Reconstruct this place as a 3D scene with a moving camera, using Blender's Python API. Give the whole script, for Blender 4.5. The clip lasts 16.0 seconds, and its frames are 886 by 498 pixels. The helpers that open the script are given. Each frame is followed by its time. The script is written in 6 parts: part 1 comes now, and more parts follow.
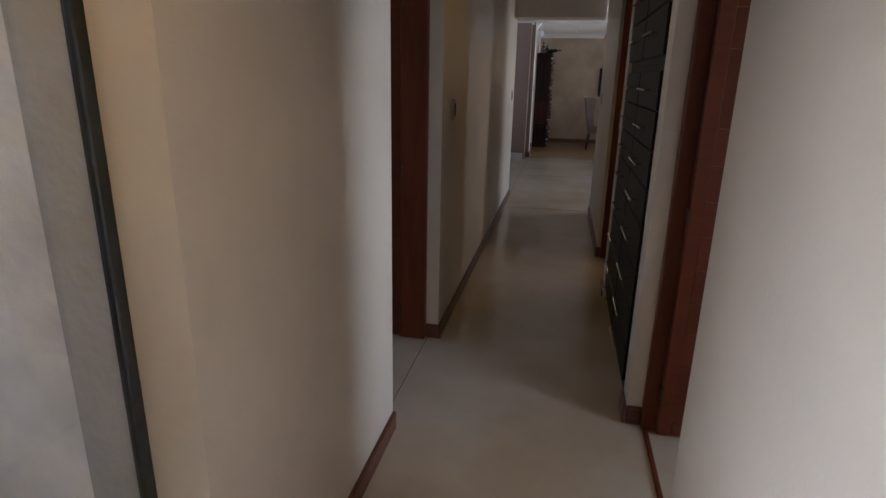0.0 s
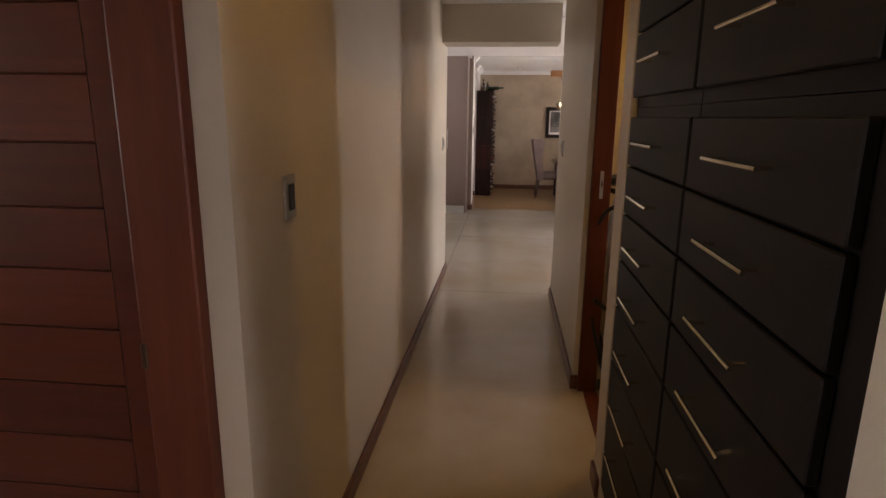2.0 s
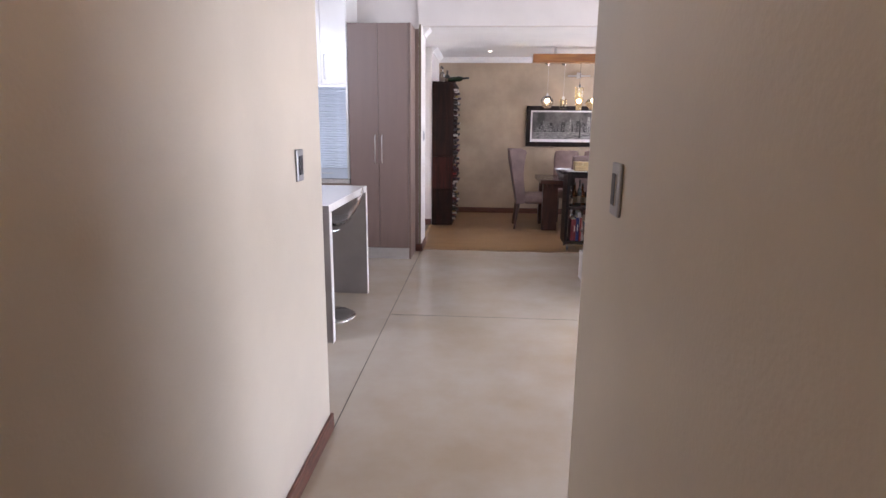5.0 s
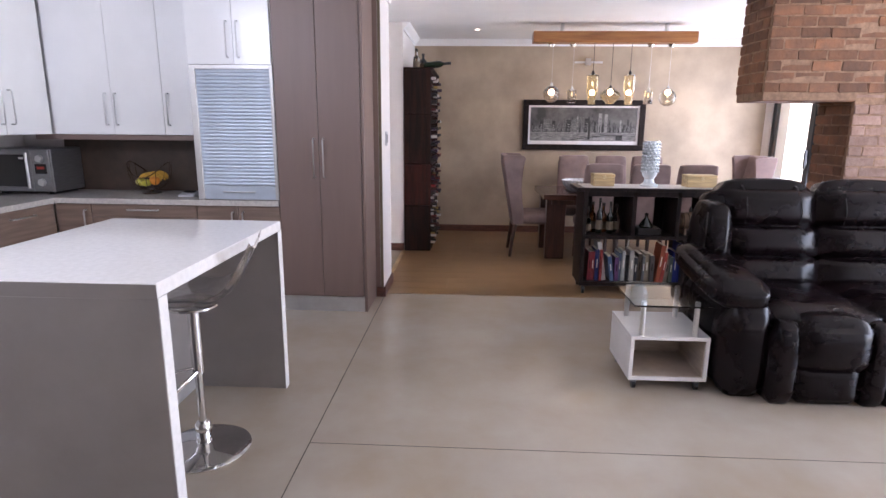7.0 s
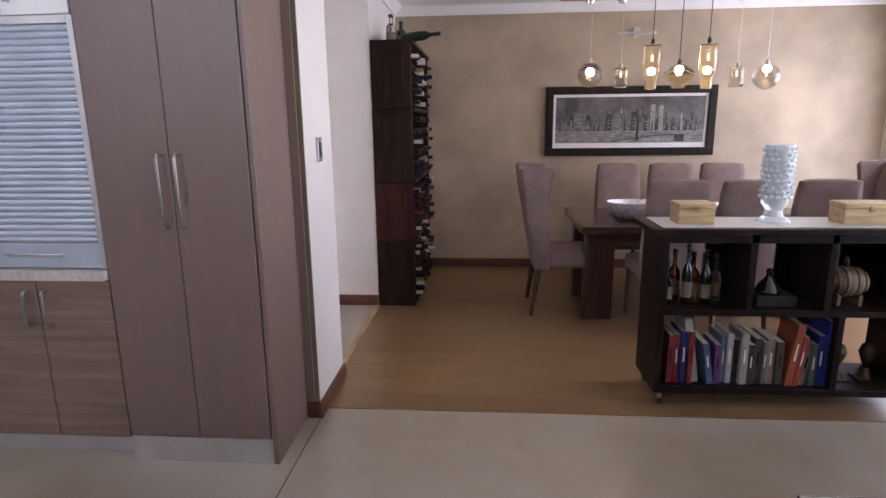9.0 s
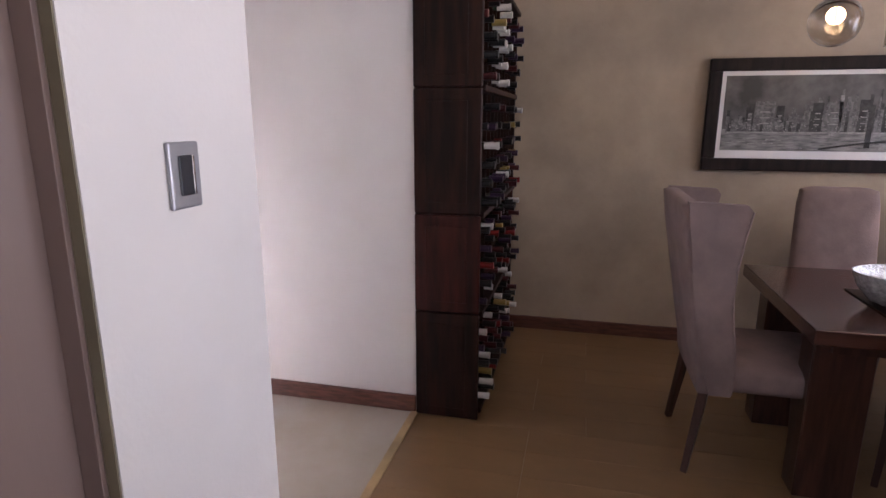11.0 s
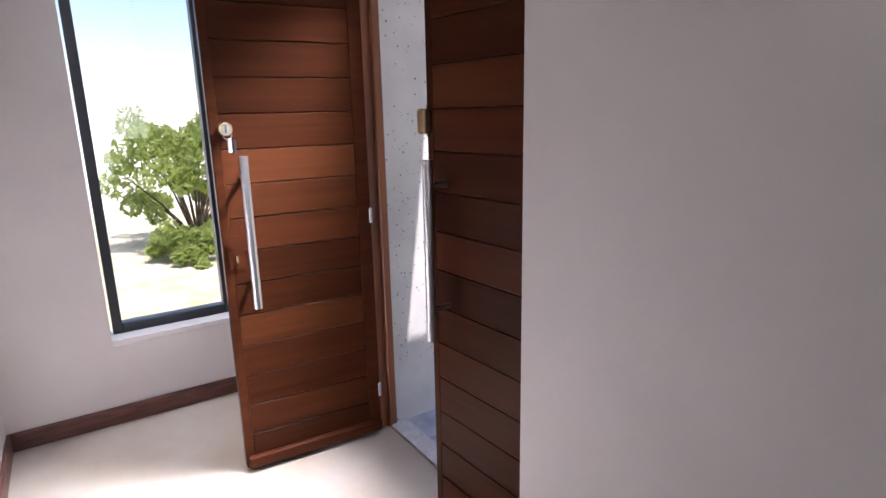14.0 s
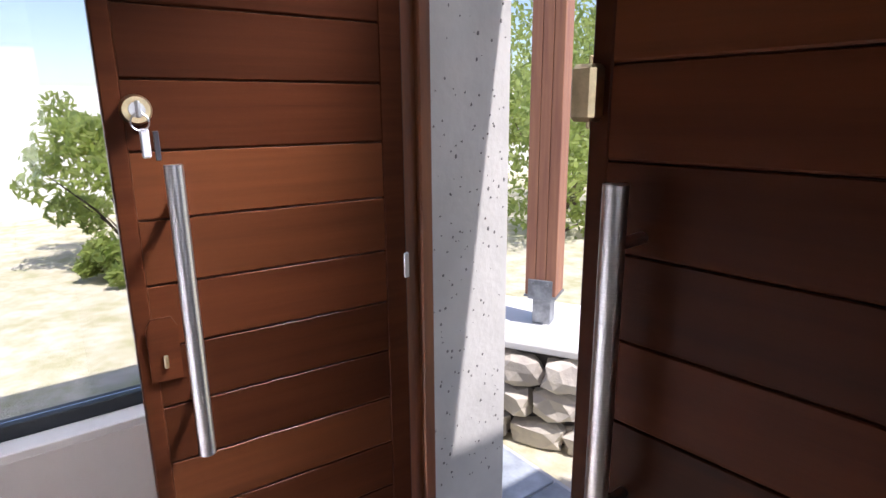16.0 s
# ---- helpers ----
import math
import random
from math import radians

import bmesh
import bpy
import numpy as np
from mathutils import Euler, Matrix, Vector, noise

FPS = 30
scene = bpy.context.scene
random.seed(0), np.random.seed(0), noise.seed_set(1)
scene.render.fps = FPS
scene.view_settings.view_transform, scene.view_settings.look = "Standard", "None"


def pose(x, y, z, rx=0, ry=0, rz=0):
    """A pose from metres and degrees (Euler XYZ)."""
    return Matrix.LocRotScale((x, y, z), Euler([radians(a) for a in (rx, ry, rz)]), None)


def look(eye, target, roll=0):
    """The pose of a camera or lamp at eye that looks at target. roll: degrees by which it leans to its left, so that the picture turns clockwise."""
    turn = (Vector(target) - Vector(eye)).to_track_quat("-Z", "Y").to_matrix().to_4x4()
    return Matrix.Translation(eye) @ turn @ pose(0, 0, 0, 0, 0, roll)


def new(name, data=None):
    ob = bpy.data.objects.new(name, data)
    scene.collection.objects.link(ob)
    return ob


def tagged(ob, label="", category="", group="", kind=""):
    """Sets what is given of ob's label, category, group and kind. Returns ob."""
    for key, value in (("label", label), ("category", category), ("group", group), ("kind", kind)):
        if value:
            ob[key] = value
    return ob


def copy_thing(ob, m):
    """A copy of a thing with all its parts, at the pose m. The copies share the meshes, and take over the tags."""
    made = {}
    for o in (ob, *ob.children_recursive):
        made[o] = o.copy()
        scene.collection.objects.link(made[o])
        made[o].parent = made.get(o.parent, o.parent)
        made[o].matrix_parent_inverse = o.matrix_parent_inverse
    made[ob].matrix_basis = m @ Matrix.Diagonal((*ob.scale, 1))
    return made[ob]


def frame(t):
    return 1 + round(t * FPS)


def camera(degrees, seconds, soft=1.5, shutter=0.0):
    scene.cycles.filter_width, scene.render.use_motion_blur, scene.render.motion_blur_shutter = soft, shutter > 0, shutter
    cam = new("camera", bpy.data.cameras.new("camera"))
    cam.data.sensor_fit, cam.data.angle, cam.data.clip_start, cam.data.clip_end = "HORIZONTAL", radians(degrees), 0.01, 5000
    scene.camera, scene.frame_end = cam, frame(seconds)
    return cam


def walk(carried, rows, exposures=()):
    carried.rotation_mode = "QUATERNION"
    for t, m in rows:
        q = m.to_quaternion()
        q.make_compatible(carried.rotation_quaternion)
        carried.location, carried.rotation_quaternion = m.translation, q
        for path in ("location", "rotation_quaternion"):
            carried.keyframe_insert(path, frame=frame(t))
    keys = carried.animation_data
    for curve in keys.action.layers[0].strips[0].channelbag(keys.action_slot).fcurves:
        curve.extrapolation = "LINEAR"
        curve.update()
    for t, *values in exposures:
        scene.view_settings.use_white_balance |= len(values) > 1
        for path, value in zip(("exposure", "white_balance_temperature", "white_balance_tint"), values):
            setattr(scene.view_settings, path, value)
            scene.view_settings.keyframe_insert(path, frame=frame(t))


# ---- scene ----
cam = camera(75.8, 16.0)
UNIT = 1.07   # metres in one unit of the plan below
PATH = [
    (0, (0.213, -0.794, 1.45), (-0.164, 1.082, 0.871), 1.2),
    (0.5, (0.188, -0.368, 1.466), (-0.124, 1.527, 0.906), 1.0),
    (1, (0.173, 0.039, 1.475), (-0.111, 1.946, 0.943), 0.9),
    (1.5, (0.154, 0.551, 1.483), (-0.089, 2.475, 0.995), 0.8),
    (2, (0.173, 1.022, 1.485), (-0.038, 2.958, 1.034), 0.6),
    (2.5, (0.192, 1.548, 1.476), (0.017, 3.494, 1.048), 0.5),
    (3, (0.21, 2.023, 1.445), (0.059, 3.973, 1.027), 0.8),
    (3.5, (0.233, 2.547, 1.423), (0.099, 4.498, 1.005), 0.8),
    (4, (0.251, 3.039, 1.408), (0.122, 4.991, 0.99), 0.5),
    (4.2, (0.274, 3.253, 1.407), (0.134, 5.202, 0.983), 0.4),
    (6.3, (0.289, 5.254, 1.411), (0.184, 7.205, 0.982), 0.7),
    (6.5, (0.298, 5.416, 1.412), (0.194, 7.367, 0.982), 0.6),
    (7, (0.315, 5.872, 1.409), (0.22, 7.822, 0.977), 0.5),
    (7.5, (0.332, 6.386, 1.416), (0.234, 8.337, 0.985), 0.3),
    (8, (0.377, 6.864, 1.412), (0.278, 8.814, 0.979), 0.2),
    (8.2, (0.39, 7.072, 1.403), (0.288, 9.022, 0.972), 0.0),
    (10.3, (0.41, 9.126, 1.392), (0.104, 11.062, 0.946), -0.2),
    (10.5, (0.357, 9.312, 1.395), (0.042, 11.106, 0.974), 0.1),
    (11, (0.286, 9.727, 1.377), (-0.145, 11.497, 0.959), 0.1),
    (11.5, (0.194, 10.132, 1.364), (-0.441, 11.842, 0.959), -0.3),
    (12, (0.077, 10.463, 1.39), (-0.711, 12.105, 0.964), -0.3),
    (12.5, (-0.051, 10.778, 1.395), (-1.094, 12.264, 0.952), -0.7),
    (13, (-0.186, 11.007, 1.381), (-1.403, 12.356, 0.946), -0.9),
    (13.5, (-0.383, 11.191, 1.379), (-1.759, 12.378, 0.939), -1.3),
    (14, (-0.583, 11.34, 1.359), (-2.106, 12.335, 0.924), -1.3),
    (14.5, (-0.848, 11.437, 1.359), (-2.419, 12.349, 0.916), -1.3),
    (15, (-1.08, 11.526, 1.345), (-2.662, 12.417, 0.898), -1.2),
    (15.5, (-1.341, 11.561, 1.343), (-2.885, 12.512, 0.89), -1.1),
    (16, (-1.555, 11.633, 1.317), (-3.007, 12.723, 0.872), -0.5),
]
EXPOSURES = [(0, 1.1, 6000, 15), (0.5, 1.2, 7800, 16), (1, 1.5, 7000, 18), (1.5, 1.5, 6900, 18), (2, 2.0, 7300, 22), (2.5, 2.2, 6900, 23), (3, 2.3, 6700, 23), (3.5, 2.75, 6300, 22), (4.2, 2.7, 6100, 23), (5, 2.65, 6100, 23),
             (7, 2.5, 6000, 23), (8, 2.25, 6000, 23), (10.5, 2.12, 6200, 25), (11.5, 1.65, 6200, 26), (12, 1.5, 6200, 26), (12.5, 1.3, 6200, 26), (13, 1.1, 6200, 25), (14, 0.8, 6200, 23), (14.5, 0.62, 6200, 22), (15, 0.5, 6200, 21), (16, 0.45, 6200, 20)]
walk(cam, [(t, look(Vector(eye) * UNIT, Vector(target) * UNIT, roll)) for t, eye, target, roll in PATH], EXPOSURES)

# ---- world, sun and window light ----
world = bpy.data.worlds.new("sky")
scene.world = world
world.use_nodes = True
_nt = world.node_tree
_sky = _nt.nodes.new("ShaderNodeTexSky")
_sky.sky_type = "NISHITA"
_sky.sun_disc = False
_sky.dust_density = 1.0
_sky.sun_elevation = radians(63.7)
_sky.sun_rotation = radians(71.6)
_nt.links.new(_sky.outputs[0], _nt.nodes["Background"].inputs[0])
_nt.nodes["Background"].inputs[1].default_value = 0.15

sun = new("sun", bpy.data.lights.new("sun", "SUN"))
sun.data.energy, sun.data.angle, sun.data.color = 5.0, radians(0.5), (1.0, 0.95, 0.87)
sun.matrix_world = look((3.0, 0.87, 6.4), (0, 0, 0))


def window_light(name, eye, target, w, h, power, color=(1, 1, 1), spread=180):
    lamp = new(name, bpy.data.lights.new(name, "AREA"))
    lamp.data.shape, lamp.data.size, lamp.data.size_y = "RECTANGLE", w * UNIT, h * UNIT
    lamp.data.energy, lamp.data.color, lamp.data.spread = power, color, radians(spread)
    lamp.matrix_world = look(Vector(eye) * UNIT, Vector(target) * UNIT)
    return lamp


def spot_light(name, x, y, z, power, color=(1.0, 0.74, 0.45), size=110):
    lamp = new(name, bpy.data.lights.new(name, "SPOT"))
    lamp.data.energy, lamp.data.color = power, color
    lamp.data.spot_size, lamp.data.spot_blend, lamp.data.shadow_soft_size = radians(size), 0.6, 0.03
    lamp.matrix_world = look((x * UNIT, y * UNIT, z * UNIT), (x * UNIT, y * UNIT + 0.0001, 0))
    return lamp


COOL = (0.86, 0.92, 1.0)
window_light("light_corridor_window", (-0.59, -0.98, 0.85), (2, -0.9, 0.6), 1.3, 1.5, 11, COOL, 95)
window_light("light_bedroom_window", (-3.18, 1.6, 1.4), (0, 1.6, 1.0), 1.8, 1.3, 0.92, COOL)
window_light("light_bathroom_window", (3.08, 0.1, 1.4), (0, 0.6, 1.0), 0.8, 1.2, 7.5, COOL, 80)
window_light("light_storeroom_window", (2.38, 3.78, 1.45), (0, 3.78, 1.2), 0.12, 1.0, 0.72, COOL, 75)
window_light("light_living_window", (6.08, 8.1, 1.3), (0, 8.1, 0.9), 3.6, 2.2, 52, COOL)
window_light("light_dining_window", (3.99, 11.9, 1.15), (0, 11.9, 0.9), 2.0, 2.0, 26, COOL)
window_light("light_kitchen_window", (-2.2, 6.42, 2.45), (-2.3, 10, 1.9), 1.3, 0.7, 8, COOL)
window_light("light_hall_window", (-3.46, 11.68, 2.13), (-2.9, 11.6, 0.0), 0.42, 0.34, 5.5, COOL, 95)
window_light("light_front_door", (-2.25, 12.38, 2.0), (-2.3, 11.2, 0.0), 0.5, 0.14, 24, COOL, 54)
WARM = (1.0, 0.58, 0.11)
spot_light("lamp_corridor", 0.09, 4.9, 2.36, 1.0, WARM)
spot_light("lamp_corridor_far", 0.09, 2.3, 2.36, 1.8, WARM, 140)
spot_light("lamp_corridor_near", 0.09, -0.7, 2.36, 8.5, WARM, 140)
spot_light("lamp_storeroom", 1.5, 3.9, 2.36, 6.5, WARM, 172)
for _x, _y, _p in ((0.35, 12.6, 1.1), (3.2, 12.7, 2.6), (3.3, 11.4, 2.6)):
    spot_light("lamp_dining", _x, _y, 2.41, _p)

# ---- materials ----


def material(name, color, rough=0.5, metal=0.0, vary=0.12, scale=6.0, bump=0.0, bump_scale=60.0, stretch=(1, 1, 1),
             color2=None, island=0.0, gloss_vary=0.0, spec=0.5, coat=0.0, detail=6.0, band=(0.35, 0.65), grain=0.0):
    """A surface with two scales of colour change, gloss change and fine relief."""
    m = bpy.data.materials.new(name)
    m.use_nodes = True
    nt = m.node_tree
    nd, ln = nt.nodes, nt.links
    b = nd["Principled BSDF"]
    b.inputs["Roughness"].default_value = rough
    b.inputs["Metallic"].default_value = metal
    b.inputs["Specular IOR Level"].default_value = spec
    b.inputs["Coat Weight"].default_value = coat
    b.inputs["Coat Roughness"].default_value = 0.15
    tc = nd.new("ShaderNodeTexCoord")
    mp = nd.new("ShaderNodeMapping")
    mp.inputs["Scale"].default_value = stretch
    mp.inputs["Location"].default_value = (3.37, 1.71, 5.53)
    ln.new(tc.outputs["Object"], mp.inputs["Vector"])
    oi = nd.new("ShaderNodeObjectInfo")
    if island:
        sc = nd.new("ShaderNodeMath")
        sc.operation = "MULTIPLY"
        sc.inputs[1].default_value = 37.0
        ln.new(oi.outputs["Random"], sc.inputs[0])
        va = nd.new("ShaderNodeVectorMath")
        ln.new(tc.outputs["Object"], va.inputs[0])
        ln.new(sc.outputs[0], va.inputs[1])
        ln.new(va.outputs[0], mp.inputs["Vector"])
    n1 = nd.new("ShaderNodeTexNoise")
    n1.inputs["Scale"].default_value = scale
    n1.inputs["Detail"].default_value = detail
    n1.inputs["Roughness"].default_value = 0.6
    ln.new(mp.outputs[0], n1.inputs["Vector"])
    ramp = nd.new("ShaderNodeValToRGB")
    c2 = color2 or tuple(c * (1 - 2 * vary) for c in color)
    c1 = color if color2 else tuple(min(1, c * (1 + vary)) for c in color)
    ramp.color_ramp.elements[0].position, ramp.color_ramp.elements[1].position = band
    ramp.color_ramp.elements[0].color = (*c2, 1)
    ramp.color_ramp.elements[1].color = (*c1, 1)
    ln.new(n1.outputs[0], ramp.inputs[0])
    out = ramp.outputs[0]
    n2 = nd.new("ShaderNodeTexNoise")
    n2.inputs["Scale"].default_value = bump_scale
    n2.inputs["Detail"].default_value = 4
    ln.new(mp.outputs[0], n2.inputs["Vector"])
    if grain:
        mx = nd.new("ShaderNodeMix")
        mx.data_type, mx.blend_type = "RGBA", "MULTIPLY"
        mx.inputs[0].default_value = grain
        ln.new(out, mx.inputs[6])
        ln.new(n2.outputs[0], mx.inputs[7])
        out = mx.outputs[2]
    if island:
        ge = nd.new("ShaderNodeNewGeometry")
        ad = nd.new("ShaderNodeMath")
        ad.operation = "ADD"
        ln.new(oi.outputs["Random"], ad.inputs[0])
        ln.new(ge.outputs["Random Per Island"], ad.inputs[1])
        fr = nd.new("ShaderNodeMath")
        fr.operation = "FRACT"
        ln.new(ad.outputs[0], fr.inputs[0])
        mr = nd.new("ShaderNodeMapRange")
        mr.inputs["To Min"].default_value = 1 - island
        mr.inputs["To Max"].default_value = 1 + island * 0.6
        ln.new(fr.outputs[0], mr.inputs[0])
        hs = nd.new("ShaderNodeHueSaturation")
        ln.new(mr.outputs[0], hs.inputs["Value"])
        ln.new(out, hs.inputs["Color"])
        out = hs.outputs[0]
    ln.new(out, b.inputs["Base Color"])
    if gloss_vary:
        mr2 = nd.new("ShaderNodeMapRange")
        mr2.inputs["From Min"].default_value, mr2.inputs["From Max"].default_value = 0.15, 0.85
        mr2.inputs["To Min"].default_value = max(0.02, rough - gloss_vary)
        mr2.inputs["To Max"].default_value = min(1, rough + gloss_vary)
        ln.new(n1.outputs[0], mr2.inputs[0])
        ln.new(mr2.outputs[0], b.inputs["Roughness"])
    if bump:
        bp = nd.new("ShaderNodeBump")
        bp.inputs["Strength"].default_value = bump
        bp.inputs["Distance"].default_value = 0.01
        ln.new(n2.outputs[0], bp.inputs["Height"])
        ln.new(bp.outputs[0], b.inputs["Normal"])
    return m


def glass_material(name, color=(1, 1, 1), rough=0.0):
    m = bpy.data.materials.new(name)
    m.use_nodes = True
    b = m.node_tree.nodes["Principled BSDF"]
    b.inputs["Base Color"].default_value = (*color, 1)
    b.inputs["Roughness"].default_value = rough
    b.inputs["Transmission Weight"].default_value = 1.0
    b.inputs["IOR"].default_value = 1.45
    return m


def glow_material(name, color, strength):
    m = bpy.data.materials.new(name)
    m.use_nodes = True
    b = m.node_tree.nodes["Principled BSDF"]
    b.inputs["Base Color"].default_value = (*color, 1)
    b.inputs["Emission Color"].default_value = (*color, 1)
    b.inputs["Emission Strength"].default_value = strength
    return m


M_WALL = material("cream_plaster", (0.59, 0.525, 0.44), 0.40, vary=0.04, scale=1.3, bump=0.08, bump_scale=90, gloss_vary=0.06)
M_WALLWHITE = material("white_plaster", (0.66, 0.62, 0.595), 0.5, vary=0.03, scale=1.5, bump=0.06, bump_scale=80)
M_CEMENT = material("cement_wash_plaster", (0.44, 0.345, 0.245), 0.6, vary=0.10, scale=1.6, bump=0.12, bump_scale=40, detail=9, color2=(0.30, 0.235, 0.17))
M_EDGEOLIVE = material("olive_brown_edge", (0.17, 0.14, 0.09), 0.6, vary=0.08, scale=4)
M_CEIL = material("white_ceiling_paint", (0.80, 0.79, 0.77), 0.7, vary=0.02, scale=2, bump=0.04)
M_SCREED = material("polished_cement_screed", (0.47, 0.425, 0.37), 0.17, vary=0.10, scale=0.9, gloss_vary=0.06, bump=0.0, detail=6, color2=(0.36, 0.285, 0.205), band=(0.3, 0.7))
M_JOINT = material("dark_floor_joint", (0.07, 0.06, 0.05), 0.8)
M_ROUGH = material("bagged_cement_outside", (0.36, 0.36, 0.36), 0.85, vary=0.06, scale=3, bump=0.5, bump_scale=35)
M_SKIRT = material("red_brown_skirting_wood", (0.12, 0.045, 0.03), 0.4, vary=0.25, scale=9, stretch=(1, 1, 6), bump=0.05)
M_FRAMEWOOD = material("meranti_frame_wood", (0.12, 0.030, 0.014), 0.45, spec=0.2, vary=0.22, scale=4, stretch=(6, 6, 0.5), bump=0.05, bump_scale=40, band=(0.15, 0.85))
M_FRAMEORANGE = material("oiled_meranti_door_frame", (0.21, 0.068, 0.022), 0.38, vary=0.2, scale=4, stretch=(6, 6, 0.5), bump=0.05, bump_scale=40, coat=0.2)
M_BLACKALU = material("charcoal_aluminium", (0.03, 0.035, 0.04), 0.4, 0.4, vary=0.08, scale=20)
M_GLASS = glass_material("window_glass")
M_STEEL = material("brushed_steel", (0.62, 0.62, 0.62), 0.28, 1.0, vary=0.06, scale=30, stretch=(1, 1, 20), bump=0.03)
M_CHROME = material("chrome", (0.8, 0.8, 0.8), 0.07, 1.0, vary=0.02)
M_BRASS = material("aged_brass", (0.62, 0.50, 0.30), 0.3, 1.0, vary=0.15, scale=30)

# ---- mesh helpers ----


def box(bm, x0, x1, y0, y1, z0, z1, bevel=0.0, segs=1):
    r = bmesh.ops.create_cube(bm, size=1.0, matrix=Matrix.LocRotScale(((x0 + x1) / 2, (y0 + y1) / 2, (z0 + z1) / 2), None, (abs(x1 - x0), abs(y1 - y0), abs(z1 - z0))))
    if bevel:
        es = list({e for v in r["verts"] for e in v.link_edges})
        bmesh.ops.bevel(bm, geom=es, offset=bevel, segments=segs, profile=0.5, affect="EDGES")
    return r["verts"]


def rod(bm, p0, p1, r0, r1=None, seg=12):
    p0, p1 = Vector(p0), Vector(p1)
    d = p1 - p0
    q = d.to_track_quat("Z", "Y")
    bmesh.ops.create_cone(bm, cap_ends=True, segments=seg, radius1=r0, radius2=r0 if r1 is None else r1, depth=d.length,
                          matrix=Matrix.LocRotScale((p0 + p1) / 2, q, None))


def lathe(bm, profile, at=(0, 0, 0), seg=20, turn=None):
    """Turned body: profile rows (radius, height)."""
    rings = []
    t = Matrix.Translation(at) @ (turn or Matrix.Identity(4))
    for r, z in profile:
        rings.append([bm.verts.new(t @ Vector((r * math.cos(2 * math.pi * i / seg), r * math.sin(2 * math.pi * i / seg), z))) for i in range(seg)])
    for a, b in zip(rings, rings[1:]):
        for i in range(seg):
            bm.faces.new((a[i], a[(i + 1) % seg], b[(i + 1) % seg], b[i]))
    if profile[0][0] > 1e-5:
        bm.faces.new(rings[0][::-1])
    if profile[-1][0] > 1e-5:
        bm.faces.new(rings[-1])


def sweep(bm, pts, r, seg=8, closed=False):
    """A round bar along points."""
    pts = [Vector(p) for p in pts]
    rings = []
    n = len(pts)
    up = Vector((0, 0, 1))
    for i, p in enumerate(pts):
        a = pts[i - 1] if i or closed else p
        b = pts[(i + 1) % n] if i < n - 1 or closed else p
        d = (b - a).normalized()
        s = d.cross(up)
        if s.length < 0.05:
            s = d.cross(Vector((0, 1, 0)))
        s.normalize()
        u = s.cross(d)
        rr = r[i] if isinstance(r, (list, tuple)) else r
        rings.append([bm.verts.new(p + rr * (math.cos(2 * math.pi * k / seg) * s + math.sin(2 * math.pi * k / seg) * u)) for k in range(seg)])
    m = n if closed else n - 1
    for i in range(m):
        a, b = rings[i], rings[(i + 1) % n]
        for k in range(seg):
            bm.faces.new((a[k], a[(k + 1) % seg], b[(k + 1) % seg], b[k]))
    if not closed:
        bm.faces.new(rings[0][::-1])
        bm.faces.new(rings[-1])


def prism(bm, outline, d0, d1, axis="y"):
    """An outline (u, v) pushed from d0 to d1 along an axis; the outline lies in the other two."""
    def at(u, v, d):
        return {"x": (d, u, v), "y": (u, d, v), "z": (u, v, d)}[axis]
    a = [bm.verts.new(at(u, v, d0)) for u, v in outline]
    b = [bm.verts.new(at(u, v, d1)) for u, v in outline]
    n = len(outline)
    bm.faces.new(a[::-1])
    bm.faces.new(b)
    for i in range(n):
        bm.faces.new((a[i], a[(i + 1) % n], b[(i + 1) % n], b[i]))


def cushion(bm, x0, x1, y0, y1, z0, z1, puff=0.03, n=6, m=None):
    """A soft box: corners rounded, faces swollen."""
    old = set(bm.verts)
    made = bmesh.ops.create_cube(bm, size=2.0)["verts"]
    es = list({e for v in made for e in v.link_edges})
    bmesh.ops.subdivide_edges(bm, edges=es, cuts=n, use_grid_fill=True)
    vs = [v for v in bm.verts if v not in old]
    c = Vector(((x0 + x1) / 2, (y0 + y1) / 2, (z0 + z1) / 2))
    h = Vector(((x1 - x0) / 2, (y1 - y0) / 2, (z1 - z0) / 2))
    k = min(h) * 0.55
    for v in vs:
        p = v.co.copy()
        core = Vector([max(-(h[i] - k), min(h[i] - k, p[i] * h[i])) for i in range(3)])
        q = Vector([p[i] * h[i] for i in range(3)])
        d = q - core
        if d.length > 1e-6:
            big = max(abs(d[i]) for i in range(3))
            q = core + d.normalized() * big
        w = [max(0.0, 1 - p[i] ** 4) for i in range(3)]
        ax = max(range(3), key=lambda i: abs(p[i]))
        s = 1.0
        for i in range(3):
            if i != ax:
                s *= w[i]
        q[ax] += math.copysign(puff * s, p[ax])
        v.co = c + q if m is None else m @ (c + q)


def finish(bm, smooth=False):
    bmesh.ops.recalc_face_normals(bm, faces=bm.faces)
    if smooth:
        for f in bm.faces:
            f.smooth = True
    return bm


def mesh_of(name, bm, mat, smooth=False):
    finish(bm, smooth)
    bm.transform(Matrix.Scale(UNIT, 4))
    me = bpy.data.meshes.new(name)
    bm.to_mesh(me)
    bm.free()
    me.materials.append(mat)
    if smooth:
        me.set_sharp_from_angle(angle=radians(40))
    return me


def at(m):
    """A pose of the plan in metres."""
    m = m.copy()
    m.translation *= UNIT
    return m


def part(name, bm, mat, parent, label="", smooth=False):
    ob = new(name, mesh_of(name, bm, mat, smooth))
    ob.parent = parent
    if label:
        tagged(ob, label)
    return ob


